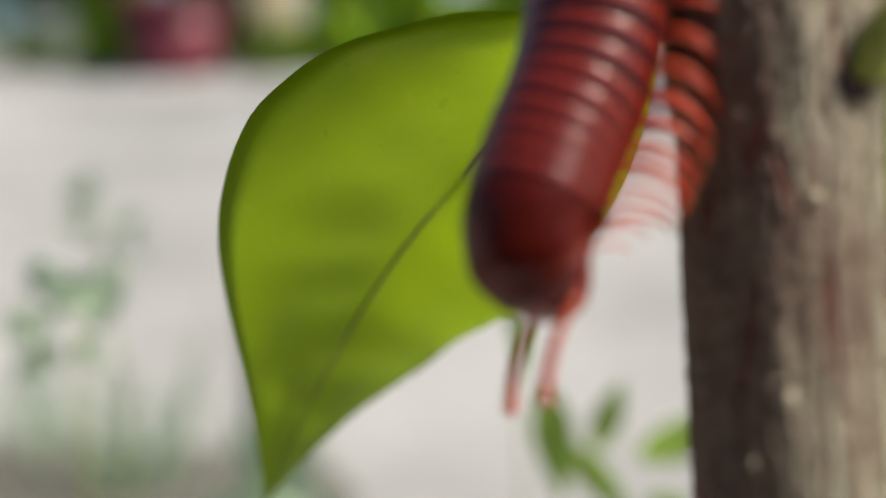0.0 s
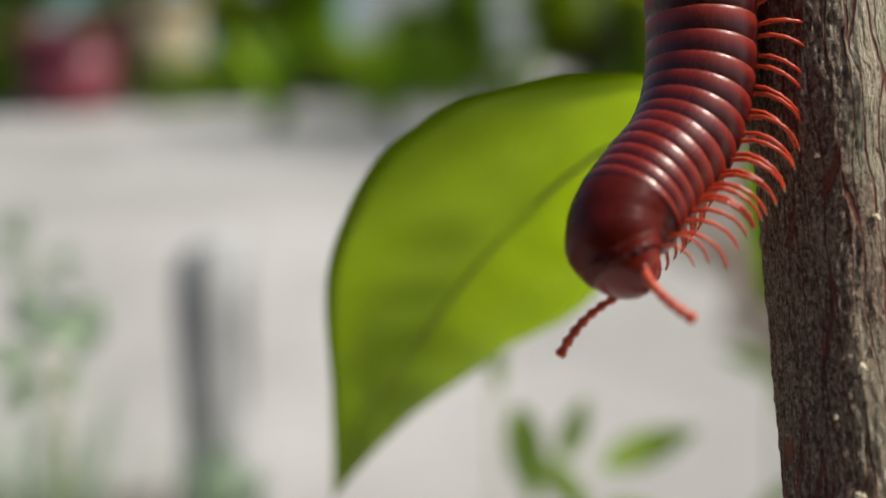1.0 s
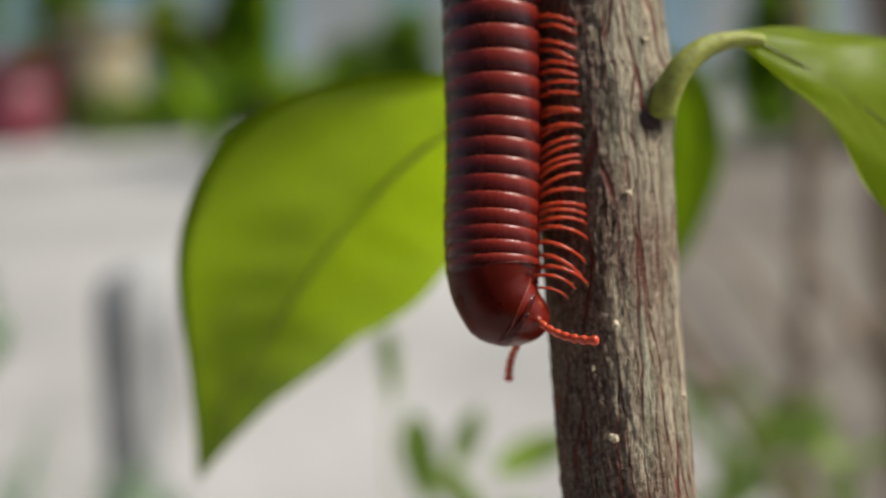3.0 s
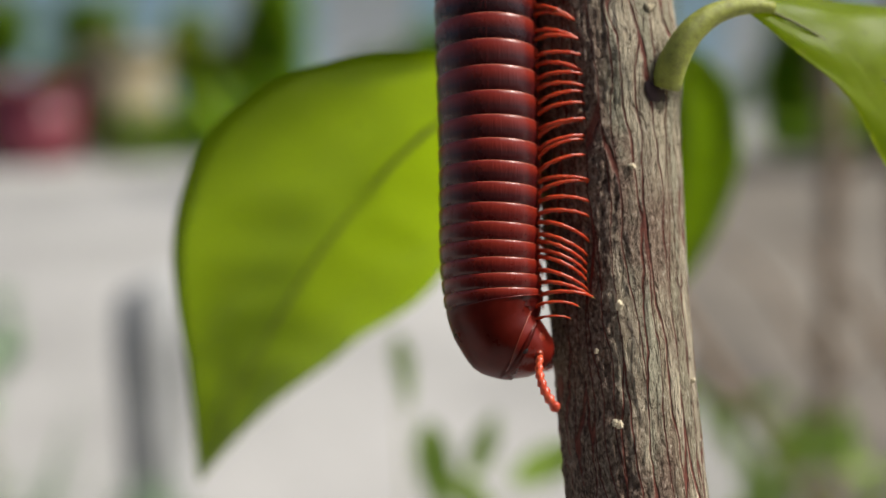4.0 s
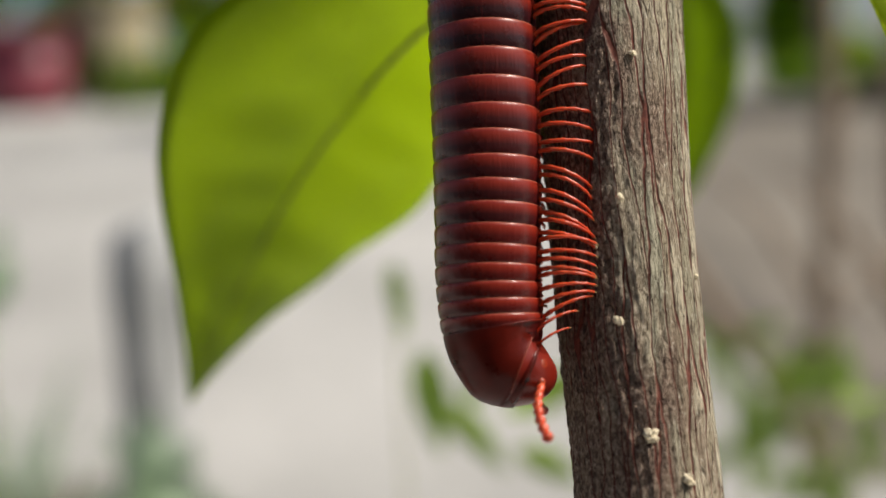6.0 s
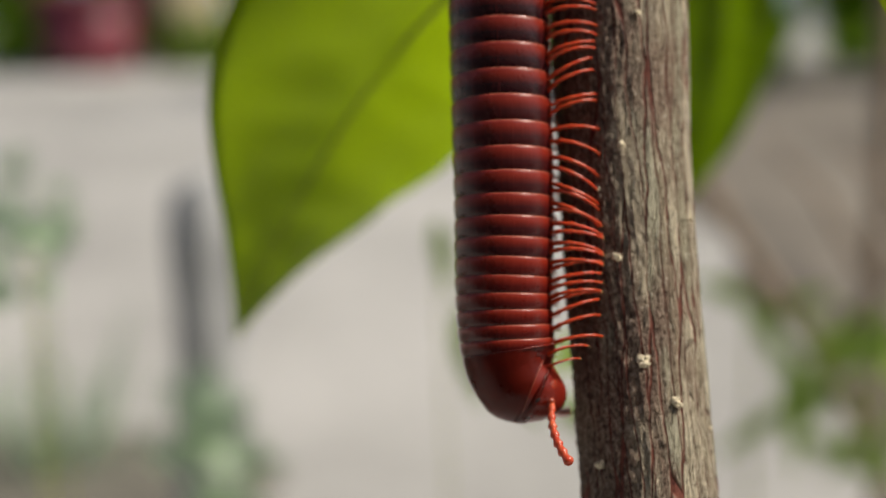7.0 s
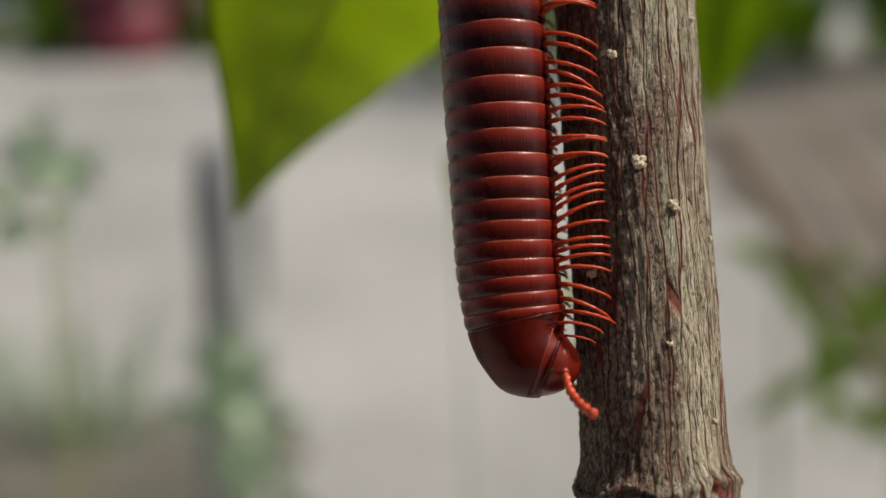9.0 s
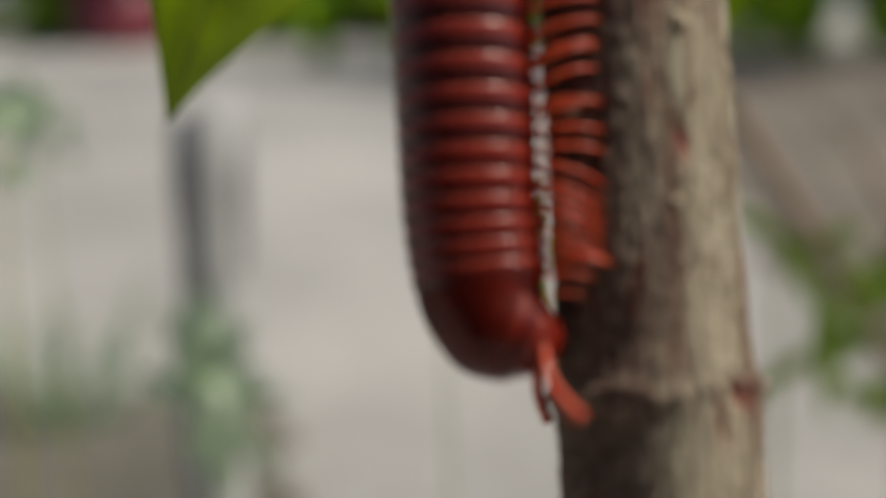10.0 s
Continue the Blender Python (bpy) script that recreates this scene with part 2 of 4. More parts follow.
def tube(bm, points, radii, sides=8, mat=0, cap=True):
    """A round tube through points, with a radius at each."""
    pts = [Vector(p) for p in points]
    rings, side = [], None
    for i, p in enumerate(pts):
        d = (pts[min(i + 1, len(pts) - 1)] - pts[max(i - 1, 0)]).normalized()
        if side is None:
            side = d.orthogonal().normalized()
        side = (side - d * side.dot(d)).normalized()
        up = d.cross(side)
        rings.append([bm.verts.new(p + radii[i] * (math.cos(k) * side + math.sin(k) * up))
                      for k in (2 * math.pi * j / sides for j in range(sides))])
    for a, b in zip(rings, rings[1:]):
        for j in range(sides):
            f = bm.faces.new((a[j], a[(j + 1) % sides], b[(j + 1) % sides], b[j]))
            f.material_index = mat
    if cap:
        for ring, rev in ((rings[0], True), (rings[-1], False)):
            f = bm.faces.new(ring[::-1] if rev else ring)
            f.material_index = mat
    return rings


def lathe(bm, profile, sides=40, shift=None, squash=1.0):
    """A surface of revolution round z; profile: rows of radius and height."""
    rings = []
    for r, z in profile:
        dx = shift(z) if shift else 0.0
        rings.append([bm.verts.new((dx + r * math.cos(k), squash * r * math.sin(k), z)) for k in (2 * math.pi * j / sides for j in range(sides))])
    for a, b in zip(rings, rings[1:]):
        for j in range(sides):
            bm.faces.new((a[j], a[(j + 1) % sides], b[(j + 1) % sides], b[j]))
    return rings


def ellipsoid(bm, center, radii, u=24, v=14):
    return bmesh.ops.create_uvsphere(bm, u_segments=u, v_segments=v, radius=1.0,
                                     matrix=Matrix.Translation(center) @ Matrix.Diagonal((*radii, 1)))


def bezier(p, u):
    p = [Vector(q) for q in p]
    while len(p) > 1:
        p = [a.lerp(b, u) for a, b in zip(p, p[1:])]
    return p[0]


def mm(p):
    return [tuple(c * MM for c in q) for q in p]


# ---- the shrub: a leaning woody stem with its leaves ----
# stem space: x to the right, y away, z along the stem
STEM = Matrix(((0.99739, 0.0, -0.07216, 0), (0.02429, 0.94166, 0.33568, 0), (0.06795, -0.33655, 0.93921, 0), (0, 0, 0, 1)))
STEM_R = 4.15

shrub = tagged(new("shrub"), "shrub with one leaning grey-brown woody stem and green leaves", "shrub")


def stem_shift(z):
    """How far the stem's middle lies off its straight line: it kinks at the leaf stalk."""
    k = min(1.0, max(0.0, (z + 14) / 26))
    return 0.12 + 0.85 * k * k * (3 - 2 * k)


def stem_radius(z):
    k = min(1.0, max(0.0, (z + 14) / 26))
    r = STEM_R + 0.08 + 0.002 * (-10 - z) + 0.45 * k * k * (3 - 2 * k)
    r += 0.28 * math.exp(-((z + 41.5) / 1.3) ** 2) + 0.25 * math.exp(-((z + 44) / 5) ** 2)   # the swollen node
    r += 0.35 * math.exp(-((z - 6.0) / 2.5) ** 2)                                             # under the leaf stalk
    return r


def bark_relief(a, z, r):
    p = Vector((r * math.cos(a), r * math.sin(a), 0))
    wave = 0.35 * noise.noise(Vector((p.x * 0.25, p.y * 0.25, z * 0.08)))
    q = Vector(((p.x + wave) * 1.25, (p.y + wave) * 1.25, z * 0.13))
    ridge = 1 - abs(noise.noise(q)) * 2.2
    fine = noise.noise(Vector((p.x * 3.1, p.y * 3.1, z * 0.5)))
    crack = noise.noise(Vector((p.x * 2.0 + 9, p.y * 2.0, z * 0.28)))
    lump = noise.noise(Vector((p.x * 0.5, p.y * 0.5, z * 0.22)))
    h = 0.13 * lump - 0.06 * max(0.0, ridge - 0.55) * 2 + 0.05 * fine - (0.06 if crack < -0.38 else 0.0)
    scaly = min(1.0, max(0.15, 0.55 - p.x / 3.5))                   # the rough side, covered in small flakes
    f1 = noise.noise(Vector((p.x * 3.4 + 5, p.y * 3.4, z * 1.25)))
    f2 = noise.noise(Vector((p.x * 6.5, p.y * 6.5 + 3, z * 2.6)))
    h += scaly * (0.13 * max(0.0, f1) + 0.075 * f2 - (0.06 if f1 < -0.25 else 0.0))
    collar = math.exp(-((z + 41.3 + 0.5 * math.sin(2 * a)) / 0.35) ** 2)
    turn = (math.degrees(a) + 135 + 180) % 360 - 180                # round the old scar at the node
    scar = math.exp(-(turn / 26) ** 2)
    if z < -41.4:
        h -= 0.85 * scar * min(1.0, (-41.4 - z) / 0.8) * math.exp(-max(0.0, -44 - z) / 4.0)
    collar += 0.9 * scar * math.exp(-((z + 41.0 + 0.25 * noise.noise(Vector((a * 9, 0, 7)))) / 0.35) ** 2)
    return h + collar * (0.28 + 0.25 * noise.noise(Vector((p.x * 1.5, p.y * 1.5, 3))))


def build_stem():
    bm = bmesh.new()
    heights = [-390 + 6 * i for i in range(55)] + [-60 + 0.155 * i for i in range(604)] + [34 + 4 * i for i in range(30)]
    sides, rings = 270, []
    for z in heights:
        r = stem_radius(z)
        ring = []
        for j in range(sides):
            a = 2 * math.pi * j / sides
            rr = (r + bark_relief(a, z, r)) * MM
            ring.append(bm.verts.new((rr * math.cos(a) + stem_shift(z) * MM, rr * math.sin(a), z * MM)))
        rings.append(ring)
    for lo, hi in zip(rings, rings[1:]):
        for j in range(sides):
            bm.faces.new((lo[j], lo[(j + 1) % sides], hi[(j + 1) % sides], hi[j]))
    bm.faces.new(rings[-1])
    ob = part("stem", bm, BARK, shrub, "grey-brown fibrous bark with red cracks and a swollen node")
    ob.matrix_basis = STEM
    return ob


stem = build_stem()


def lenticel(angle, z, size, seed):
    """A pale corky wart that breaks through the bark. angle: degrees, 0 towards the camera, positive to the right."""
    rnd = random.Random(seed)
    bm = bmesh.new()
    for k in range(9):
        o = Vector((rnd.uniform(-1, 1), rnd.uniform(-0.25, 0.35), rnd.uniform(-0.8, 0.8))) * size * 0.55
        m = Matrix.Translation(o) @ Euler([rnd.uniform(0, 3) for _ in range(3)]).to_matrix().to_4x4() @ Matrix.Diagonal((*(size * rnd.uniform(0.3, 0.62) for _ in range(3)), 1))
        bmesh.ops.create_icosphere(bm, subdivisions=1, radius=1.0, matrix=m)
    for v in bm.verts:
        v.co += Vector((rnd.uniform(-1, 1), rnd.uniform(-1, 1), rnd.uniform(-1, 1))) * size * 0.09
    ob = part("lenticel", bm, LENTICEL, stem, smooth=False)
    r = stem_radius(z)
    a = math.asin((STEM_R * math.sin(radians(angle)) - stem_shift(z)) / r)
    r = (r + 0.05) * MM
    ob.matrix_basis = Matrix.Translation((r * math.sin(a) + stem_shift(z) * MM, -r * math.cos(a), z * MM)) @ Matrix.Rotation(a, 4, "Z")
    return ob


def node_lip():
    """A ragged pale fold of bark that runs round the front of the node and hangs over the old scar."""
    rnd = random.Random(31)
    bm = bmesh.new()
    pts, rad = [], []
    for k in range(70):
        a = radians(-98 + 92 * k / 69)          # 0 towards the camera, positive to the right
        dip = 0.55 * math.exp(-((math.degrees(a) + 52) / 13) ** 2) - 0.45 * math.exp(-((math.degrees(a) + 26) / 9) ** 2)
        z = -41.15 - dip + rnd.uniform(-0.11, 0.11)
        r = stem_radius(z) + 0.10 + 0.38 * math.exp(-((math.degrees(a) + 40) / 24) ** 2) + rnd.uniform(-0.07, 0.07)
        pts.append(Vector((r * math.sin(a) + stem_shift(z), -r * math.cos(a), z)) * MM)
        rad.append((0.10 + 0.17 * math.exp(-((math.degrees(a) + 42) / 22) ** 2) + rnd.uniform(-0.07, 0.09)) * MM)
    tube(bm, pts, rad, 7)
    return part("node_lip", bm, BARK, stem, "ragged fold of bark over the old scar")


node_lip()
for i, (angle, z, size) in enumerate([(-7.4, -9.4, .42), (-16.6, -16.2, .36), (-2.1, -22.6, .50), (24, -25.2, .46), (-47, -28.7, .40), (15.7, -1.2, .26),
                                      (52, 8.6, .36), (-28, -11.9, .22), (64, -14, .22), (12, -33, .24), (70, -27, .20), (-22, 2.5, .22), (52, -37.5, .2)]):
    lenticel(angle, z, size * MM, i)


def leaf(name, mid, upper, lower, material, parent, stalk=None, label="", arch=0.8, vein_r=0.30, nu=44, nv=9):
    """A leaf blade between its midrib and two margins, with side veins, a raised midrib and a stalk."""
    bm = bmesh.new()
    rows = []
    for i in range(nu + 1):
        u = i / nu
        m, e1, e2 = (bezier(c, u) for c in (mm(mid), mm(upper), mm(lower)))
        row, under = [], []
        nrm = (e1 - m).cross(bezier(mm(mid), u + 0.02) - bezier(mm(mid), u - 0.02))
        nrm = nrm.normalized() if nrm.length > 1e-14 else Vector((0, -1, 0))
        if nrm.y > 0:
            nrm = -nrm
        for j in range(-nv, nv + 1):
            v = abs(j) / nv
            e = e1 if j < 0 else e2
            p = m.lerp(e, v)
            span = (e - m).length
            side_vein = math.sin((u * 8.0 - v * 2.4) * 2 * math.pi)
            dz = arch * span * 0.22 * math.sin(math.pi * v) + 0.00020 * max(0, side_vein) ** 6 * (1 - v) * min(1, span / 0.006)
            dz += (0.0005 * noise.noise(p * 220) + 0.00025 * math.sin(u * 21 + j) * v) * min(1, span / 0.006)
            thick = 0.00026 * math.sqrt(max(0.0, 1 - v)) * min(1, span / 0.003)
            row.append(bm.verts.new(p + nrm * dz))
            under.append(bm.verts.new(p + nrm * (dz - thick)))
        rows.append((row, under))
    for (a, ua), (b, ub) in zip(rows, rows[1:]):
        for k in range(2 * nv):
            bm.faces.new((a[k], a[k + 1], b[k + 1], b[k]))
            bm.faces.new((ua[k], ub[k], ub[k + 1], ua[k + 1]))
    bmesh.ops.remove_doubles(bm, verts=bm.verts, dist=2e-6)
    ob = part(name, bm, material, parent, label)
    vm = bmesh.new()
    pts = [bezier(mm(mid), i / 24) + Vector((0, -0.0001, 0)) for i in range(25)]
    tube(vm, pts, [vein_r * MM * (1 - 0.8 * i / 24) for i in range(25)], 8)
    part("midrib", vm, VEIN, ob)
    if stalk:
        sm = bmesh.new()
        tube(sm, [bezier(mm(stalk[0]), i / 20) for i in range(21)], [stalk[1] * MM * (1.12 - 0.12 * min(1, i / 5) - 0.6 * (i / 20) ** 2) for i in range(21)], 14)
        part("leaf_stalk", sm, PETIOLE, ob)
    return ob


leaf("leaf", [[-4.3, 12.2, 5.7], [-13.8, 24.9, 0.2], [-24.6, 31.4, -13.5], [-33.8, 35.7, -35.0]],
     [[-4.3, 12.2, 5.7], [-21.7, 7.8, 11.5], [-32.9, 12.9, -0.3], [-33.7, 20.5, -5.2], [-32.0, 28.4, -18.9], [-33.8, 35.7, -35.0]],
     [[-4.3, 12.2, 5.7], [-2.7, 16.2, 0.3], [-7.8, 28.3, -11.9], [-11.8, 38.2, -22.4], [-18.3, 45.5, -17.8], [-33.8, 35.7, -35.0]],
     LEAF, shrub, ([[-0.5, 4.0, 7.0], [-1.5, 7.0, 8.6], [-2.6, 10.0, 7.6], [-4.4, 12.3, 5.7]], 0.8),
     "bright yellow-green pointed leaf with a dark midrib", 0.25)
leaf("leaf", [[7.4, -0.9, 10.1], [12.7, 0.9, 10.0], [26.1, 3.7, 0.7], [39.2, 8.2, -12.2]],
     [[7.4, -0.9, 10.1], [17.1, 9.7, 10.6], [38.1, 13.4, 13.0], [39.2, 8.2, -12.2]],
     [[7.4, -0.9, 10.1], [20.5, 0.0, 3.8], [20.8, 2.3, -11.7], [39.2, 8.2, -12.2]],
     LEAF, shrub, ([[3.5, -2.0, 5.0], [4.3, -2.6, 8.3], [6.0, -1.6, 10.2], [10.4, -0.2, 9.7]], 0.9),
     "yellow-green leaf drooping from an arched stalk", 0.3, 0.12)
bm = bmesh.new()
ellipsoid(bm, (0, 0, 0), (0.0012, 0.0003, 0.0010), 16, 10)
scar = part("node_scar", bm, SCAR, stem, "dark scar under the leaf stalk")
scar.matrix_basis = Matrix.Translation((3.30 * MM, -3.62 * MM, 3.5 * MM)) @ Matrix.Rotation(radians(42), 4, "Z")

# ---- the millipede ----
CURL, CURL_S = radians(9), 8.5
L_BEND, BEND_POWER = 19.5, 1.6      # length of the front part that can bend, mm, and how much the bend gathers behind the head
# seconds, the head's height along the stem, sideways shift of the head (x, y), tilt of the body in degrees, side shift of the body's line
CRAWL = [
    (0.0, -1.6, -5.5, -4.0, 0.6, 0.7), (0.3, 3.5, -7.0, -6.6, 0.8, 0.9), (0.5, 4.0, -10.9, -4.2, 1.0, 1.1), (0.7, -0.2, -9.0, -2.6, 1.2, 0.4),
    (1.0, 0.8, -8.2, -5.3, 2.0, 0.2), (1.2, -0.2, -5.8, -6.8, 2.5, 0.3), (1.5, -1.2, -2.1, -8.3, 2.8, 0.4), (1.7, -3.4, -1.6, -6.5, 3.2, 0.4),
    (2.0, -2.7, -4.0, -6.4, 3.4, 0.5), (2.2, -0.7, -6.5, -6.7, 3.4, 0.5), (2.7, -5.2, -3.5, -3.2, 3.2, 0.4), (3.2, -9.0, -0.7, -0.8, 3.0, 0.3),
    (3.5, -10.0, -0.75, 0.0, 2.9, 0.0), (4.0, -10.6, -0.65, 0.0, 3.1, -0.05), (4.5, -12.7, -0.75, 0.0, 3.6, -0.5), (5.0, -14.8, -0.75, 0.0, 2.7, -0.4),
    (5.5, -15.5, -0.75, 0.0, 3.6, -0.45), (6.2, -19.2, -0.65, 0.0, 2.8, -0.5), (7.0, -23.5, -0.65, 0.0, 2.0, -0.5), (7.5, -26.1, -0.6, 0.0, 0.6, -0.32), (8.0, -29.2, -0.5, 0.0, 0.1, -0.10),
    (8.5, -31.8, -0.35, 0.0, 0.0, -0.05), (9.0, -33.3, -0.1, 0.0, -0.3, -0.15), (9.5, -35.4, -0.2, 0.0, 0.0, -0.1), (10.0, -38.0, -0.2, 0.0, -0.5, 0.0),
]
# how far the raised front part is twisted, degrees; negative: the back turns towards the eye
TWIST = {0.0: -36, 0.3: -32, 0.5: -20, 0.7: -28, 1.0: -25, 1.2: -27, 1.5: -35, 1.7: -40, 2.0: -35, 2.2: -28, 2.7: -12, 3.2: -3}
BODY_X, BODY_Y = -7.75, -2.5
WAVE, WAVE_SPEED = 14.5, 12.1    # length of the leg wave, mm, and its speed towards the head


def bend(b, s):
    """Place and direction (towards the tail) of the body's axis, s mm from the tip, for a head shifted by b."""
    amount = math.hypot(*b)
    if amount < 1e-3 or s >= L_BEND:
        return Vector((0, 0, s)), Vector((0, 0, 1))
    side = Vector((b[0] / amount, b[1] / amount, 0))
    top = 0.2
    for _ in range(14):       # the angle at the tip that shifts the head centre by that amount
        step = (L_BEND - 2.2) / 30
        reach = sum(math.sin(top * ((k + .5) * step / L_BEND) ** BEND_POWER) * step for k in range(30))
        top *= min(2.0, amount / max(reach, 1e-3)) ** 0.8
        top = min(top, 2.2)
    n = 40
    p, h = Vector((0, 0, L_BEND)), (L_BEND - s) / n
    for k in range(n):
        a = top * (((k + .5) * h) / L_BEND) ** BEND_POWER
        p += (side * math.sin(a) - Vector((0, 0, math.cos(a)))) * h
    a = top * ((L_BEND - s) / L_BEND) ** BEND_POWER
    return p, (Vector((0, 0, math.cos(a))) - side * math.sin(a))


def frame_at(b, s):
    if s < CURL_S:            # the foremost rings curl the head towards the belly
        return frame_at(b, CURL_S) @ Matrix.Rotation(-CURL * (1 - s / CURL_S), 4, "Y") @ Matrix.Translation((0, 0, (s - CURL_S) * MM))
    p, d = bend(b, s)
    x = Vector((1, 0, 0))
    x = (x - d * d.x).normalized()
    y = d.cross(x)
    m = Matrix((x, y, d)).transposed().to_4x4()
    m.translation = p * MM
    return m


millipede = tagged(new("millipede"), "glossy red-brown millipede with orange legs crawling down the stem", "millipede")
RING_AT, RING_LEN, RING_R = [], [], []
s = 4.05
for i in range(50):
    ln = min(1.62, 0.80 + 0.068 * i)
    r = min(3.16, 2.96 + 0.018 * i) if i < 40 else 3.16 - 0.02 * (i - 39) ** 2
    RING_AT.append(s + ln / 2), RING_LEN.append(ln), RING_R.append(r)
    s += ln
TAIL_AT = s


def ring_mesh(ln, r, name):
    """One body ring: proud rounded rear rim, smooth barrel, sunken front part under the ring before it."""
    bm = bmesh.new()
    prof = [(0.930, 0.49), (0.958, 0.533), (0.980, 0.532), (0.996, 0.508), (1.005, 0.465), (1.010, 0.38), (1.010, 0.20), (1.004, -0.05),
            (0.996, -0.24), (0.984, -0.39), (0.964, -0.48), (0.952, -0.56), (0.940, -0.80)]
    lathe(bm, [(k * r * MM, z * ln * MM) for k, z in prof], 44)
    return bm


def leg_mesh(path, thick, sides=7):
    bm = bmesh.new()
    pts, rad = [], []
    p = [Vector(q) * MM for q in path]
    n = len(p) - 1
    for i in range(n):
        for k, w in ((0.02, 0.80), (0.35, 0.92), (0.80, 1.10), (0.97, 0.95)):
            pts.append(p[i].lerp(p[i + 1], k))
            rad.append(thick * MM * w * (1 - 0.55 * (i + k) / n))
    tube(bm, pts, rad, sides)
    d = (p[-1] - p[-2]).normalized()
    tube(bm, [p[-1], p[-1] + d * 0.22 * MM + Vector((0, 0, -0.05 * MM))], [thick * MM * 0.33, thick * MM * 0.06], 5, 1)
    return bm


NEAR = [(0, 0, 0), (0.25, -0.72, 0.07), (0.88, -1.20, 0.17), (1.62, -1.33, 0.20), (2.34, -1.23, 0.16), (2.94, -0.95, 0.07), (3.34, -0.62, -0.06)]
FARS = [(0, 0, 0), (0.05, 0.6, 0.02), (0.25, 1.15, 0.05), (0.55, 1.6, 0.05), (0.80, 2.05, 0.0), (0.95, 2.4, -0.05), (1.0, 2.75, -0.10)]
legs_data = {}
for key, path in (("near", NEAR), ("far", FARS)):
    tmp = part("leg", leg_mesh(path, 0.165), [LEG, CLAW])
    legs_data[key] = tmp.data
    bpy.data.objects.remove(tmp)

rings, legs = [], []
for i in range(50):
    mat = SHELL_FRONT if i < 6 else SHELL_MID if i < 13 else SHELL_REAR
    ring = part("ring", ring_mesh(RING_LEN[i], RING_R[i], "ring"), mat, millipede)
    ring.matrix_basis = frame_at((0, 0), RING_AT[i])
    rings.append((ring, RING_AT[i]))
    for k in ((0.0,) if i < 3 else (-0.19, 0.19)):
        if i > 47:
            continue
        for side in ("near", "far"):
            lg = share("leg", legs_data[side], ring)
            sgn = -1 if side == "near" else 1
            hip = Vector(((RING_R[i] - 0.42), 0.5 * sgn, k * RING_LEN[i]))
            legs.append((lg, hip, RING_AT[i] + k * RING_LEN[i], side))
            lg.scale = (0.98 + 0.05 * min(1, i / 5),) * 3

bm = bmesh.new()
lathe(bm, [(2.3 * MM, -0.9 * MM), (2.0 * MM, 0.2 * MM), (1.4 * MM, 1.1 * MM), (0.6 * MM, 1.7 * MM), (0.01 * MM, 1.9 * MM)], 32)
tail = part("tail", bm, SHELL_REAR, millipede)
tail.matrix_basis = frame_at((0, 0), TAIL_AT)

# the head and the collar plate behind it, curled towards the stem; the head's space lies 2 mm from the tip
HEAD_S = 2.0
# degrees of curl, place of the section (x, z), its half width
DOME = [(3, -0.08, 2.22, 2.94), (8, -0.12, 2.10, 2.90), (14, -0.16, 1.90, 2.84), (20, -0.15, 1.43, 2.75), (26, -0.08, 0.97, 2.63), (32, 0.03, 0.58, 2.57), (38, 0.19, 0.21, 2.53), (44, 0.45, -0.06, 2.45), (50, 0.78, -0.26, 2.32),
        (56, 1.18, -0.46, 2.16), (62, 1.58, -0.61, 1.96), (67, 1.98, -0.74, 1.7), (72, 2.36, -0.82, 1.4), (76, 2.7, -0.86, 1.04), (79, 2.96, -0.86, 0.67), (80, 3.1, -0.84, 0.26)]


def dome(bm, sections, swell=1.0, sides=48):
    """A curled, closing shell through sections."""
    rows = []
    for a, x, z, r in sections:
        c, k = math.cos(radians(a)), math.sin(radians(a))
        wide = r * swell * (1.02 + 0.06 * min(1, a / 30))
        rows.append([bm.verts.new(((x + r * swell * math.cos(b) * c) * MM, wide * math.sin(b) * MM, (z + r * swell * math.cos(b) * k) * MM))
                     for b in (2 * math.pi * j / sides for j in range(sides))])
    for p, q in zip(rows, rows[1:]):
        for j in range(sides):
            bm.faces.new((p[j], q[j], q[(j + 1) % sides], p[(j + 1) % sides]))
    bm.faces.new(rows[-1])
    return rows


bm = bmesh.new()
dome(bm, DOME, 0.965)
head = part("head", bm, HEAD, millipede, "rounded red-brown head bent towards the stem")
head.matrix_basis = frame_at((0, 0), HEAD_S)


def cut_at(z):
    """Where the collar plate's front edge lies at that height."""
    return 0.22 + 0.42 * (z + 1.6) + 0.035 * (z + 1.6) ** 2


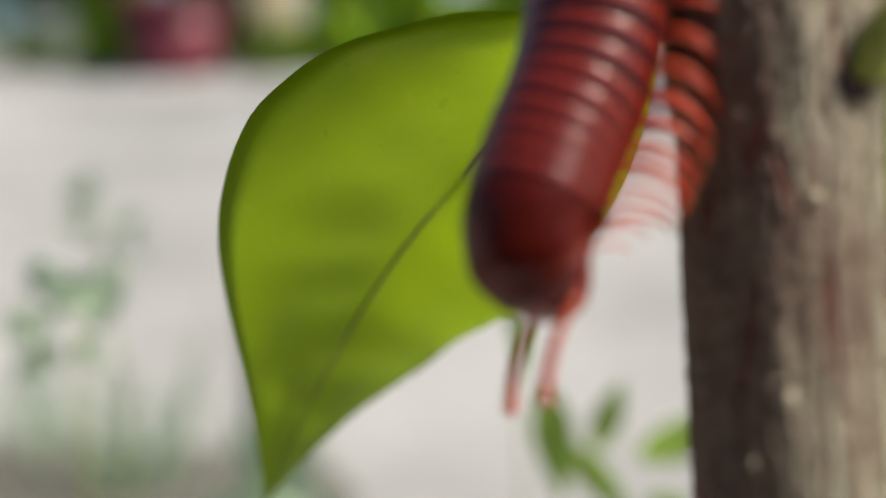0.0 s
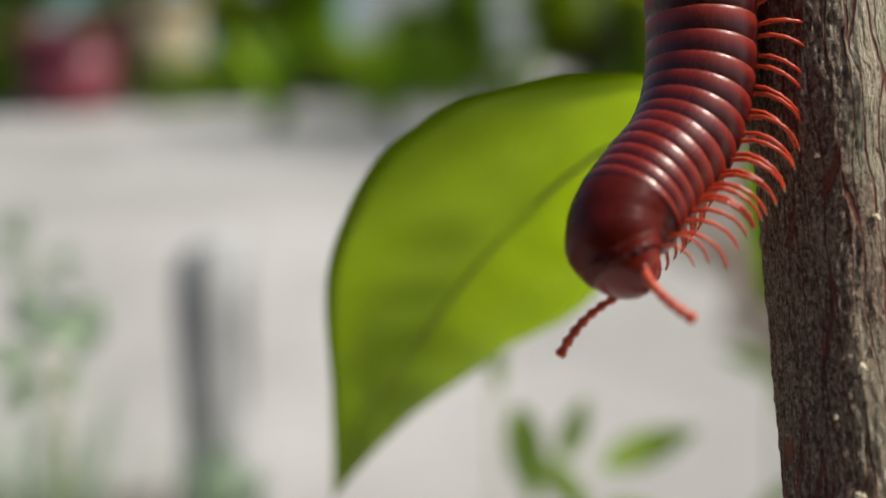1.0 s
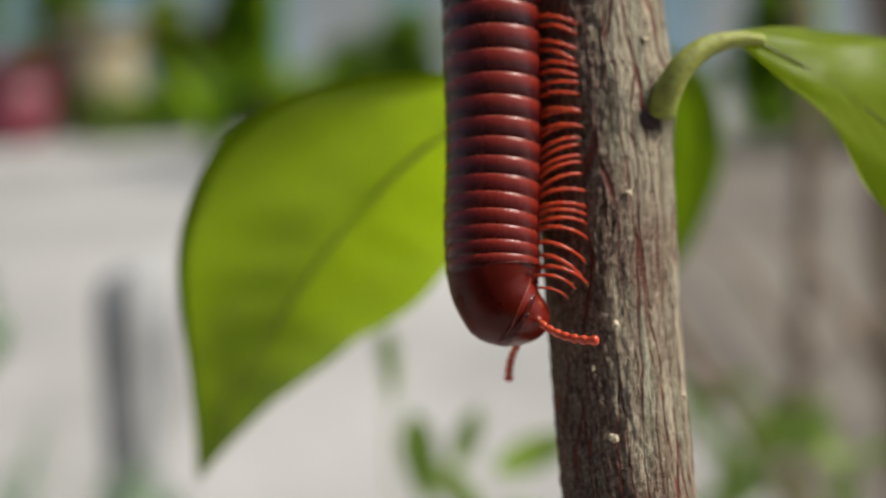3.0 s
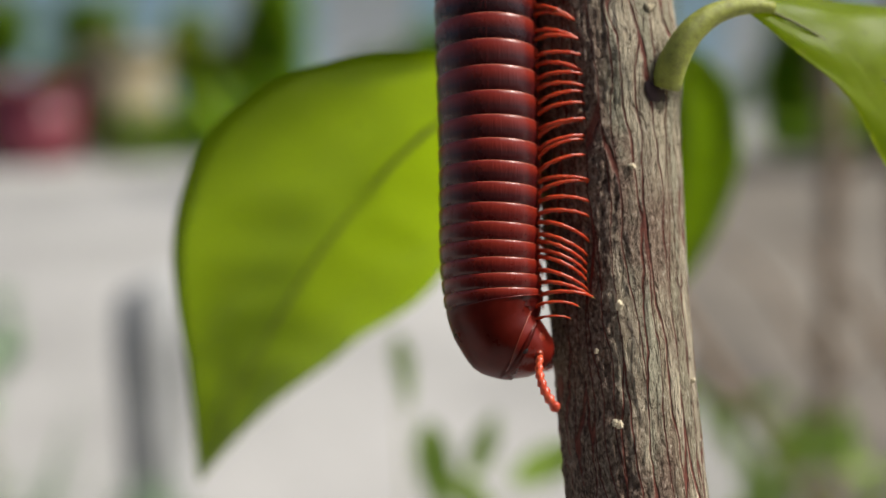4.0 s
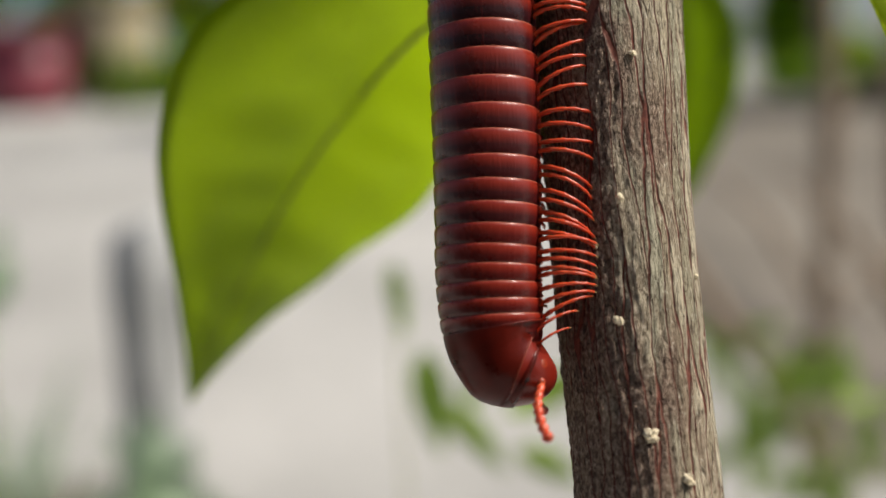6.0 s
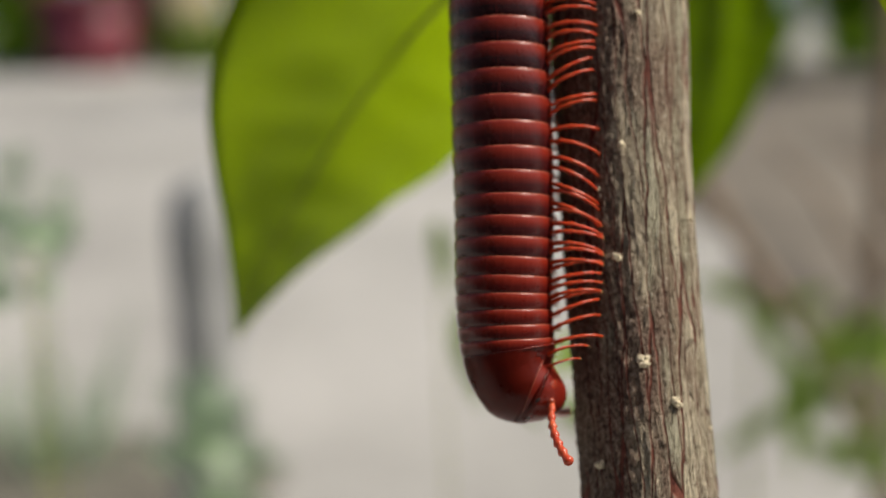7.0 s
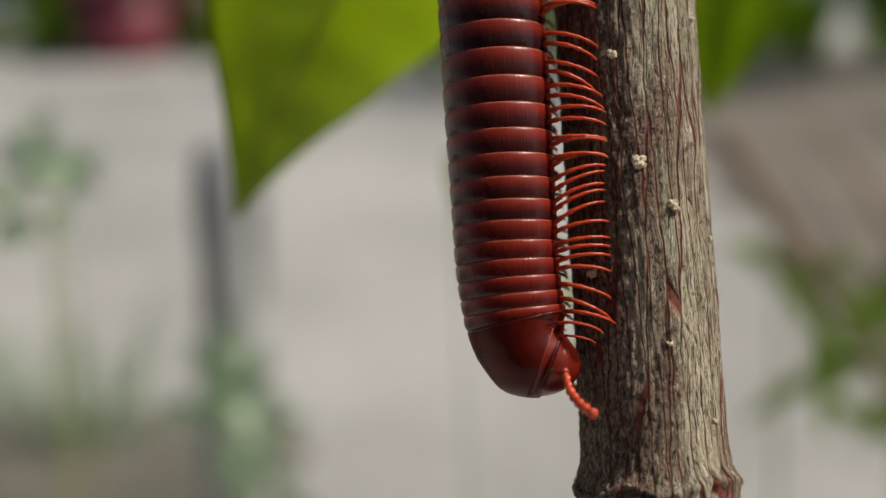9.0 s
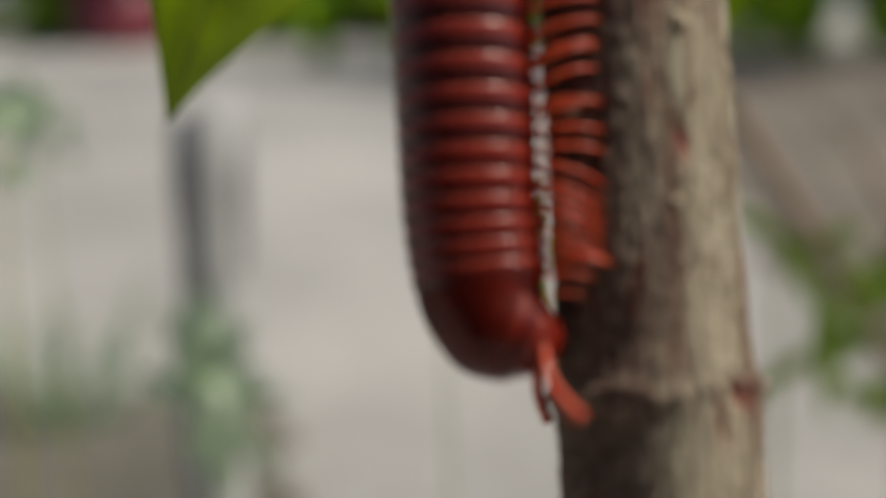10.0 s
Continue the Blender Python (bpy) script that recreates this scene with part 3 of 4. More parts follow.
def build_collar():
    """The collar plate: a saddle over the back and flanks, open towards the belly, with its front edge swept forwards."""
    bm = bmesh.new()
    sides, rows, edge = 44, [], []
    fine = []
    for p, q in zip(DOME, DOME[1:11]):
        fine += [tuple(u + (v - u) * k / 3 for u, v in zip(p, q)) for k in range(3)]
    for a, x, z, r in fine:
        c, k = math.cos(radians(a)), math.sin(radians(a))
        open_at = 0.0
        for step in range(180):          # the angle from the belly at which the plate begins
            b = math.pi * step / 180
            if x + r * math.cos(b) * c <= cut_at(z + r * math.cos(b) * k):
                open_at = b
                break
        rows.append([])
        for j in range(sides + 1):
            b = open_at + (2 * math.pi - 2 * open_at) * j / sides
            lift = 1.012 + 0.010 * math.exp(-min(j, sides - j) / 1.2)
            wide = r * lift * (1.02 + 0.06 * min(1, a / 30))
            v = Vector((x + r * lift * math.cos(b) * c, wide * math.sin(b), z + r * lift * math.cos(b) * k)) * MM
            rows[-1].append(bm.verts.new(v))
    for p, q in zip(rows, rows[1:]):
        for j in range(sides):
            bm.faces.new((p[j], q[j], q[j + 1], p[j + 1]))
    edges = [[r[0].co.copy() for r in rows], [r[-1].co.copy() for r in rows]]
    rear = [v.co.copy() for v in rows[0]]
    bmesh.ops.solidify(bm, geom=bm.faces[:], thickness=0.00004)
    return bm, edges, rear


collar, cuts, rear = build_collar()
part("collar_plate", collar, HEAD, head, "smooth glossy collar plate")
for c in cuts:
    bm = bmesh.new()
    tube(bm, c[:-2], [0.030 * MM] * (len(c) - 2), 6)
    part("collar_rim", bm, RIM, head, "paler raised rim")
bm = bmesh.new()
tube(bm, rear, [0.030 * MM] * len(rear), 6)
part("collar_rim", bm, SHELL_FRONT, head)
for sgn in (-1, 1):
    bm = bmesh.new()
    ellipsoid(bm, (1.18 * MM, sgn * 1.42 * MM, 0.50 * MM), (0.78 * MM, 0.70 * MM, 0.70 * MM), 20, 12)
    part("cheek", bm, CHEEK, head, "orange-red cheek lobe")
    bm = bmesh.new()
    ellipsoid(bm, (1.72 * MM, sgn * 0.78 * MM, -0.15 * MM), (0.95 * MM, 1.05 * MM, 0.88 * MM), 20, 12)
    part("jaw", bm, CHEEK, head, "red jaw plate")
    bm = bmesh.new()
    ellipsoid(bm, (1.12 * MM, sgn * 2.13 * MM, -0.78 * MM), (0.28 * MM, 0.12 * MM, 0.25 * MM), 14, 8)
    part("eye", bm, EYE, head, "small black eye patch")
    bm = bmesh.new()
    ellipsoid(bm, (2.00 * MM, sgn * 1.52 * MM, -1.06 * MM), (0.30 * MM, 0.28 * MM, 0.28 * MM), 14, 8)
    part("antenna_socket", bm, CHEEK, head)
bm = bmesh.new()
ellipsoid(bm, (0.85 * MM, 0, 1.75 * MM), (1.75 * MM, 2.15 * MM, 1.25 * MM), 28, 16)
part("throat_plate", bm, SHELL_FRONT, head)
for z, size in ((0.95, 0.62), (1.65, 0.78)):        # the foremost, shortest legs under the collar
    for side, sgn in (("near", -1), ("far", 1)):
        lg = share("leg", legs_data[side], head)
        legs.append((lg, Vector((2.05, 0.9 * sgn, z)), HEAD_S + z, side))
        lg.scale = (size,) * 3


def antenna_mesh():
    bm = bmesh.new()
    pts, rad = [], []
    for i in range(7):
        l0, l1 = i * 0.64, (i + 1) * 0.64
        for k, w in ((0.04, 0.72), (0.4, 0.95), (0.75, 1.18), (0.97, 0.8)):
            d = l0 + (l1 - l0) * k
            pts.append(Vector((0.08 * d * d - 0.27 * d, 0, -d)) * MM)
            rad.append(0.245 * MM * w * (0.85 + 0.30 * d / 4.48))
    tube(bm, pts, rad, 10)
    return bm


ant_near = part("antenna", antenna_mesh(), ANTENNA, head, "beaded orange-red antenna")
ant_far = share("antenna", ant_near.data, head)
# seconds; for the near antenna, then the far one: degrees from straight down towards the stem, and away from the eye
FEEL = [
    (0.0, 2, 16, 2, 12), (0.3, -2, 36, -6, -4), (0.5, 10, -44, -26, 16), (1.0, 46, -32, -14, 32), (1.2, 2, -20, 22, -4), (1.5, 54, -20, -26, 32),
    (1.7, 38, -8, 18, 12), (2.0, 6, -8, -2, 32), (2.2, 46, -28, -14, 36), (2.8, 45, -40, -20, 45), (3.5, 62, -52, -50, 76), (4.0, -2, -44, 74, 72),
    (4.5, 14, -44, 18, 60), (5.0, -14, -16, 18, 60), (5.5, -6, -48, 10, 56), (6.2, -16, -50, 8, 70), (7.0, 2, -40, 42, 68), (7.5, 6, -48, 18, 56),
    (8.0, 66, -40, -10, 32), (8.5, 30, -32, 2, 64), (9.0, 14, -56, 30, 64), (9.5, 10, -52, 22, 60), (10.0, 10, -48, -10, 40),
]

# ---- weeds and leaves close behind ----
GROUND_Z = -360.0
leaf("leaf", [[22, 86, 7], [25, 88, -2], [26, 92, -12], [22, 96, -33]], [[22, 86, 7], [15, 88, 0], [14, 94, -16], [22, 96, -33]],
                 [[22, 86, 7], [34, 86, 4], [37, 90, -15], [22, 96, -33]], LEAF_DARK, shrub,
                 ([[3, 3, 30], [6, 30, 40], [14, 66, 34], [22, 86, 7]], 0.6), "dark green leaf hanging in shade")


def ground_to(p, root, seed, material, name, label, blades, stalk_r=1.2, stalk_mat=None):
    """A small weed: stalks from the ground with pointed leaves. blades: rows of base, tip and half width."""
    rnd = random.Random(seed)
    plant = tagged(new(name), label, "weed")
    plant.location = Vector(root) * MM
    r0 = Vector(root)
    bm = bmesh.new()
    mid = (Vector(root) + Vector(p)) / 2 + Vector((rnd.uniform(-8, 8), rnd.uniform(-8, 8), 12))
    pts = [(bezier([r0, r0.lerp(mid, 0.7), Vector(p).lerp(mid, 0.5), p], k / 12) - r0) * MM for k in range(13)]
    tube(bm, pts, [stalk_r * MM * (1 - 0.5 * k / 12) for k in range(13)], 8)
    part("stalk", bm, stalk_mat or PETIOLE, plant)
    for base, tip, w in blades:
        b, t = Vector(base) - r0, Vector(tip) - r0
        d = t - b
        side = d.cross(Vector((rnd.uniform(-.2, .2), 1, rnd.uniform(-.2, .2)))).normalized() * w
        lm = bmesh.new()
        rows = []
        for i in range(11):
            u = i / 10
            c = b + d * u + Vector((0, -0.12 * d.length * math.sin(math.pi * u), 0.10 * d.length * math.sin(math.pi * u)))
            k = math.sin(math.pi * u ** 0.75) * 0.98 + 0.02
            rows.append([lm.verts.new((c + side * k * x + Vector((0, -w * .25 * k * abs(x), 0))) * MM) for x in (-1, -.5, 0, .5, 1)])
        for a, c in zip(rows, rows[1:]):
            for k in range(4):
                lm.faces.new((a[k], a[k + 1], c[k + 1], c[k]))
        part("leaf", lm, material, plant)
    return plant


ground_to((-17, 130, -44), (2, 150, GROUND_Z), 1, LEAF_WEED, "weed", "small green weed with curved leaves behind the stem",
          [((-17, 130, -44), (-15, 128, -58), 1.8), ((-12, 130, -60), (-9, 126, -79), 3.4), ((-9, 131, -70), (3, 127, -83), 2.8), ((3, 132, -73), (20, 128, -64), 3.4),
           ((5, 132, -80), (17, 129, -86), 2.8), ((-4, 132, -72), (1, 134, -60), 2.4)], 0.4)


# ---- the yard ----
def build_ground():
    bm = bmesh.new()
    n, rows = 60, []
    xs = [math.copysign(abs(k) ** 2.6, k) * 900 for k in (-1 + 2 * i / n for i in range(n + 1))]
    for x in xs:
        rows.append([bm.verts.new((x, y, GROUND_Z * MM + 0.004 * noise.noise(Vector((x, y, 0))))) for y in xs])
    for a, b in zip(rows, rows[1:]):
        for k in range(n):
            bm.faces.new((a[k], b[k], b[k + 1], a[k + 1]))
    return tagged(part("ground", bm, CONCRETE), "pale grey concrete yard", "ground", kind="structure")


build_ground()
G = GROUND_Z * MM


def leaf_cloud(bm, rnd, center, radii, count, size, mat=0, flat=0.35):
    """Many small folded leaves scattered through an uneven ellipsoid."""
    for _ in range(count):
        d = Vector((rnd.gauss(0, 1), rnd.gauss(0, 1), rnd.gauss(0, 1))).normalized() * rnd.uniform(0.35, 1.0) ** 0.6
        k = 0.75 + 0.5 * noise.noise(d * 1.8 + Vector(center))
        c = Vector(center) + Vector((d.x * radii[0], d.y * radii[1], d.z * radii[2])) * k
        a = Vector((rnd.gauss(0, 1), rnd.gauss(0, 1), rnd.gauss(0, 1) - 0.4)).normalized()
        b = a.orthogonal().normalized()
        b = (Matrix.Rotation(rnd.uniform(0, 6.28), 3, a) @ b) * flat
        s = size * rnd.uniform(0.6, 1.3)
        n = a.cross(b).normalized() * 0.10 * s
        v = [bm.verts.new(c + q) for q in (-a * s, -b * s - n, a * s, b * s - n, Vector((0, 0, 0)) + n)]
        for i, j in ((0, 1), (1, 2), (2, 3), (3, 0)):
            bm.faces.new((v[i], v[j], v[4])).material_index = mat


def bush(x, y, w, h, seed, material, label, size=0.05, count=700):
    rnd = random.Random(seed)
    plant = tagged(new("bush"), label, "bush", "bushes along the yard")
    plant.location = (x, y, G)
    for k in range(6):
        bm = bmesh.new()
        a = rnd.uniform(0, 6.28)
        tip = Vector((math.cos(a) * w * 0.35, math.sin(a) * w * 0.3, h * rnd.uniform(0.5, 0.85)))
        tube(bm, [(0.02 * k - 0.05, 0, -0.01), tip * 0.5 + Vector((0.03, 0, 0.02)), tip], [0.016, 0.011, 0.004], 7)
        part("branch", bm, TWIG, plant)
    bm = bmesh.new()
    for k in range(7):
        c = (rnd.uniform(-.32, .32) * w, rnd.uniform(-.25, .25) * w, h * (0.14 + 0.1 * k + rnd.uniform(-.04, .04)))
        leaf_cloud(bm, rnd, c, (w * .26, w * .22, h * .26), count // 7, size)
    part("crown", bm, material, plant, smooth=False)
    return plant


def tuft(x, y, h, w, seed, material, label, blades=40, name="grass_tuft"):
    """A tuft of narrow upright blades."""
    rnd = random.Random(seed)
    bm = bmesh.new()
    for _ in range(blades):
        a, r = rnd.uniform(0, 6.28), rnd.uniform(0, w * .5)
        base = Vector((math.cos(a) * r, math.sin(a) * r, -0.003))
        tip = base + Vector((max(-1, min(1, rnd.gauss(0, .45))) * w, max(-1, min(1, rnd.gauss(0, .45))) * w, h * rnd.uniform(.55, 1.0)))
        side = Vector((math.cos(a + 1.5), math.sin(a + 1.5), 0)) * h * 0.03
        prev = None
        for k in range(5):
            u = k / 4
            c = base.lerp(tip, u) + Vector((0, 0, 0.12 * h * math.sin(math.pi * u)))
            wd = side * (1 - u * 0.92) * (0.7 + u)
            cur = (bm.verts.new(c - wd), bm.verts.new(c + wd))
            if prev:
                bm.faces.new((prev[0], prev[1], cur[1], cur[0]))
            prev = cur
    ob = tagged(part(name, bm, material), label, "weed", kind="stuff")
    ob.location = (x, y, G)
    return ob


# grey-green plants and a stake standing in the yard behind
tuft(-0.30, 0.66, 0.13, 0.10, 12, LEAF_GREY, "low pale grey-green weed on the dark soil", 26, "weed_tuft")
tuft(-0.40, 0.74, 0.10, 0.12, 13, LEAF_GREY, "low pale grey-green weed on the dark soil", 26, "weed_tuft")


def pale_weed(center, radii, root, seed, count, material, label):
    """A weed with a thin bent stalk and a head of small broad pale leaves."""
    rnd = random.Random(seed)
    blades = []
    for _ in range(count):
        d = Vector((rnd.gauss(0, 1), rnd.gauss(0, 1), rnd.gauss(0, 1))).normalized() * rnd.uniform(0.2, 1.0)
        b = Vector(center) + Vector((d.x * radii[0], d.y * radii[1], d.z * radii[2])) * 0.6
        out = Vector((d.x * radii[0], d.y * radii[1], d.z * radii[2] + rnd.uniform(-4, 4)))
        blades.append((b, b + out.normalized() * rnd.uniform(0.55, 0.9) * radii[2] * 0.7, rnd.uniform(2.6, 4.6)))
    return ground_to(Vector(center), root, seed, material, "weed", label, blades, 0.8)


pale_weed((-94, 267, -158), (17, 13, 34), (-88, 272, GROUND_Z), 41, 34, LEAF_GREY, "pale grey-green weed beside a grey stake")
pale_weed((-101, 152, -58), (10, 9, 17), (-112, 165, GROUND_Z), 42, 13, LEAF_GREY, "tall thin pale grey-green weed")
pale_weed((-190, 380, -95), (18, 14, 24), (-185, 385, GROUND_Z), 44, 12, LEAF_GREY, "pale grey-green weed growing from the concrete")


def stake(x, y, top, w, label):
    """A weathered wooden stake with a slanting top, a rusty nail and a splinter standing off one side."""
    thing = tagged(new("stake"), label, "stake")
    bm = bmesh.new()
    rows = []
    for k in range(12):
        z = GROUND_Z - 4 + (top - GROUND_Z + 4) * k / 11
        rows.append([bm.verts.new(Vector((x + 0.03 * (z - top) + w * (0.5 + 0.06 * math.sin(k * 1.7 + a)) * math.cos(a), y + w * 0.5 * math.sin(a),
                                          z + (0.25 * w * math.cos(a) if k == 11 else 0))) * MM) for a in (math.pi / 4 + math.pi / 4 * j for j in range(8))])
    for p, q in zip(rows, rows[1:]):
        for j in range(8):
            bm.faces.new((p[j], p[(j + 1) % 8], q[(j + 1) % 8], q[j]))
    bm.faces.new(rows[-1])
    part("post", bm, WEATHERED, thing)
    bm = bmesh.new()
    tube(bm, mm([(x + 0.40 * w, y - 0.1 * w, top - 60), (x + 0.50 * w, y - 0.1 * w, top - 25), (x + 0.62 * w, y - 0.1 * w, top + 9)]), [0.09 * w * MM, 0.08 * w * MM, 0.02 * w * MM], 6)
    part("splinter", bm, WEATHERED, thing)
    return thing


stake(-114, 352, -80, 26, "weathered grey wooden stake standing in the yard")
# green plants on the other side
ground_to((80, 300, -110), (100, 310, GROUND_Z), 3, LEAF_WEED, "weed", "leafy green weed beside a dry twig",
          [((78, 300, -108), (90, 296, -134), 4), ((86, 300, -122), (104, 298, -150), 3.5), ((80, 300, -112), (60, 298, -104), 3.5), ((95, 300, -140), (122, 300, -128), 4),
           ((92, 300, -135), (98, 296, -172), 4), ((84, 300, -118), (108, 304, -108), 3.5), ((96, 305, -150), (70, 300, -168), 3.5), ((98, 306, -160), (128, 300, -176), 4)], 1.2)


pale_weed((124, 300, -138), (26, 14, 36), (132, 305, GROUND_Z), 45, 20, LEAF_WEED, "bushy green weed on the dry soil")


def dry_branch(points, r, label):
    bm = bmesh.new()
    pts = mm(points)
    tube(bm, [bezier(pts, k / 16) for k in range(17)], [r * MM * (1 - 0.4 * k / 16) * (1 + 0.08 * math.sin(k * 2.3)) for k in range(17)], 12)
    ob = tagged(part("dry_branch", bm, TWIG), label, "branch")
    for u, d in ((0.35, (0.08, 0.03, 0.05)), (0.6, (-0.05, 0.05, 0.07))):
        a, d = bezier(pts, u), Vector(d)
        bm = bmesh.new()
        tube(bm, [a, a + d * 0.5 + Vector((0, 0, 0.01)), a + d], [r * MM * 0.5, r * MM * 0.35, r * MM * 0.12], 8)
        part("side_twig", bm, TWIG, ob)
    return ob


dry_branch([(60, 300, -68), (98, 300, -126), (138, 300, -160), (220, 320, GROUND_Z)], 3.2, "thin dry brown twig leaning on the ground")
dry_branch([(160, 480, 60), (196, 480, -60), (160, 480, -160), (214, 490, GROUND_Z)], 6, "pale crooked dry branch standing in the soil bed")
dry_branch([(196, 420, 60), (176, 420, -70), (208, 420, -140), (240, 430, GROUND_Z)], 9, "thick crooked dry brown branch standing in the soil bed")


def tree(x, y, r, h, seed, label):
    rnd = random.Random(seed)
    plant = tagged(new("tree"), label, "tree")
    plant.location = (x, y, G)
    bm = bmesh.new()
    n = 30
    pts = [Vector((0.04 * math.sin(k * .4), 0.02 * math.sin(k * .3), -0.03 + h * k / n)) for k in range(n + 1)]
    rr = tube(bm, pts, [r * (1.25 - 0.25 * min(1, k / 4) - 0.4 * k / n) for k in range(n + 1)], 24)
    for ring in rr:
        for v in ring:
            v.co += Vector((v.co.x, v.co.y, 0)).normalized() * r * 0.25 * noise.noise(Vector((v.co.x * 30, v.co.y * 30, v.co.z * 4)))
    part("trunk", bm, TRUNK, plant)
    bm = bmesh.new()
    for k in range(7):
        a = rnd.uniform(0, 6.28)
        p0 = Vector((0, 0, h * rnd.uniform(.6, .98)))
        tip = p0 + Vector((math.cos(a), math.sin(a), rnd.uniform(.4, 1.0))) * h * .4
        tube(bm, [p0, p0.lerp(tip, .5) + Vector((0, 0, -.03)), tip], [r * .5, r * .3, r * .1], 8)
    part("limbs", bm, TRUNK, plant)
    bm = bmesh.new()
    for k in range(16):
        c = (rnd.uniform(-.6, .6) * h * .6, rnd.uniform(-.6, .6) * h * .6, h * rnd.uniform(1.0, 1.5))
        leaf_cloud(bm, rnd, c, (h * .18, h * .18, h * .13), 130, 0.045)
    part("crown", bm, LEAF_HEDGE, plant, smooth=False)
    return plant


tree(1.36, 3.06, 0.16, 1.45, 4, "small tree with a rough grey-brown trunk")

# the far side of the yard: bushes before a low pale-blue wall
for k, (x, y, w, h, m) in enumerate([(-3.4, 4.4, 1.0, 0.7, 0), (-2.5, 4.4, 0.9, 0.55, 1), (-1.75, 4.3, 0.7, 0.50, 1), (-1.32, 4.5, 0.45, 0.55, 1), (-0.84, 4.4, 0.42, 0.48, 0), (-0.60, 4.3, 0.26, 0.62, 2),
                                     (-1.05, 4.2, 0.4, 0.16, 0), (-0.40, 4.3, 0.4, 0.17, 0), (-0.08, 4.4, 0.5, 0.42, 1), (0.45, 4.5, 0.7, 0.5, 0), (1.30, 4.2, 0.34, 0.55, 2),
                                     (1.62, 4.3, 0.45, 0.16, 0), (0.95, 4.4, 0.3, 0.22, 0), (2.5, 4.4, 0.9, 0.6, 1), (3.4, 4.5, 1.0, 0.7, 0)]):
    bush(0.9 * x, y - 0.5, 0.82 * w, h, 20 + k, (LEAF_DARK, LEAF_HEDGE, LEAF_LIME)[m], ("dense dark green bush at the edge of the yard", "mid-green leafy bush at the edge of the yard", "tall bright lime-green bush at the edge of the yard")[m], 0.055, 1300)


def strap_plant(x, y, height, seed, label):
    """A clump of long, broad, arching lime-green leaves."""
    rnd = random.Random(seed)
    plant = tagged(new("strap_leaf_plant"), label, "plant")
    plant.location = (x, y, G)
    for k in range(9):
        a = 2.4 * k + rnd.uniform(-.3, .3)
        out = Vector((math.cos(a), 0.5 * math.sin(a), 0))
        side = Vector((-out.y, out.x, 0)).normalized()
        up, reach, w = height * rnd.uniform(.7, 1.0), height * rnd.uniform(.35, .65), height * rnd.uniform(.07, .10)
        bm = bmesh.new()
        rows = []
        for i in range(13):
            u = i / 12
            c = out * (0.02 + reach * u ** 1.5) + Vector((0, 0, -0.01 + up * (u - 0.35 * u ** 3) * 1.5))
            h = w * (math.sin(math.pi * (0.12 + 0.88 * u) ** 0.8) + 0.03)
            rows.append([bm.verts.new(c + side * h * q + Vector((0, 0, 0.25 * h * abs(q)))) for q in (-1, -.5, 0, .5, 1)])
        for p, q in zip(rows, rows[1:]):
            for j in range(4):
                bm.faces.new((p[j], p[j + 1], q[j + 1], q[j]))
        part("leaf", bm, LEAF_LIME, plant)
    return plant


for x, y, h, seed in ((-0.50, 2.95, 0.34, 5), (-0.22, 3.0, 0.30, 6), (0.72, 3.0, 0.30, 8)):
    strap_plant(x, y, h, seed, "clump of long arching lime-green leaves at the edge of the yard")


def low_hedge():
    """A clipped strip of dark leaves at the foot of the bushes, too fine to pick apart."""
    rnd = random.Random(77)
    bm = bmesh.new()
    for k in range(44):
        if k % 7 in (2, 5):
            continue
        leaf_cloud(bm, rnd, (-4.3 + 0.2 * k, 3.52 + rnd.uniform(-.06, .06), G + 0.07), (0.15, 0.14, 0.08 + 0.05 * rnd.random()), 90, 0.04)
    return tagged(part("hedge", bm, LEAF_HEDGE, smooth=False), "low dark green hedge along the yard", "hedge", kind="stuff")


low_hedge()


def board_wall():
    wall = tagged(new("garden_wall"), "low wall of pale blue and white painted boards", "wall", kind="structure")
    wall.location = (0, 5.3, G)
    rnd = random.Random(3)
    for k in range(60):
        bm = bmesh.new()
        bmesh.ops.create_cube(bm, size=1.0, matrix=Matrix.Translation((0, 0, 0.55)) @ Matrix.Diagonal((0.195, 0.02, 1.1, 1)))
        bmesh.ops.bevel(bm, geom=bm.edges[:], offset=0.004, segments=1, affect="EDGES")
        b = part("board", bm, BLUE if rnd.random() < 0.75 else WHITE, wall, smooth=False)
        b.location = (-6 + 0.2 * k, rnd.uniform(-0.004, 0.004), 0)


board_wall()


def sky_blocker():
    """Unseen dark wall, added on the yard's near side behind the camera to block sky."""
    bm = bmesh.new()
    bmesh.ops.create_cube(bm, size=1.0, matrix=Matrix.Translation((0, -0.85, G + 0.50)) @ Matrix.Diagonal((7.0, 0.2, 1.04, 1)))
    bmesh.ops.bevel(bm, geom=bm.edges[:], offset=0.01, segments=2, affect="EDGES")
    return tagged(part("blocker_wall", bm, BLOCKER), "unseen dark wall added behind the camera to block sky light", "wall", kind="structure")


sky_blocker()


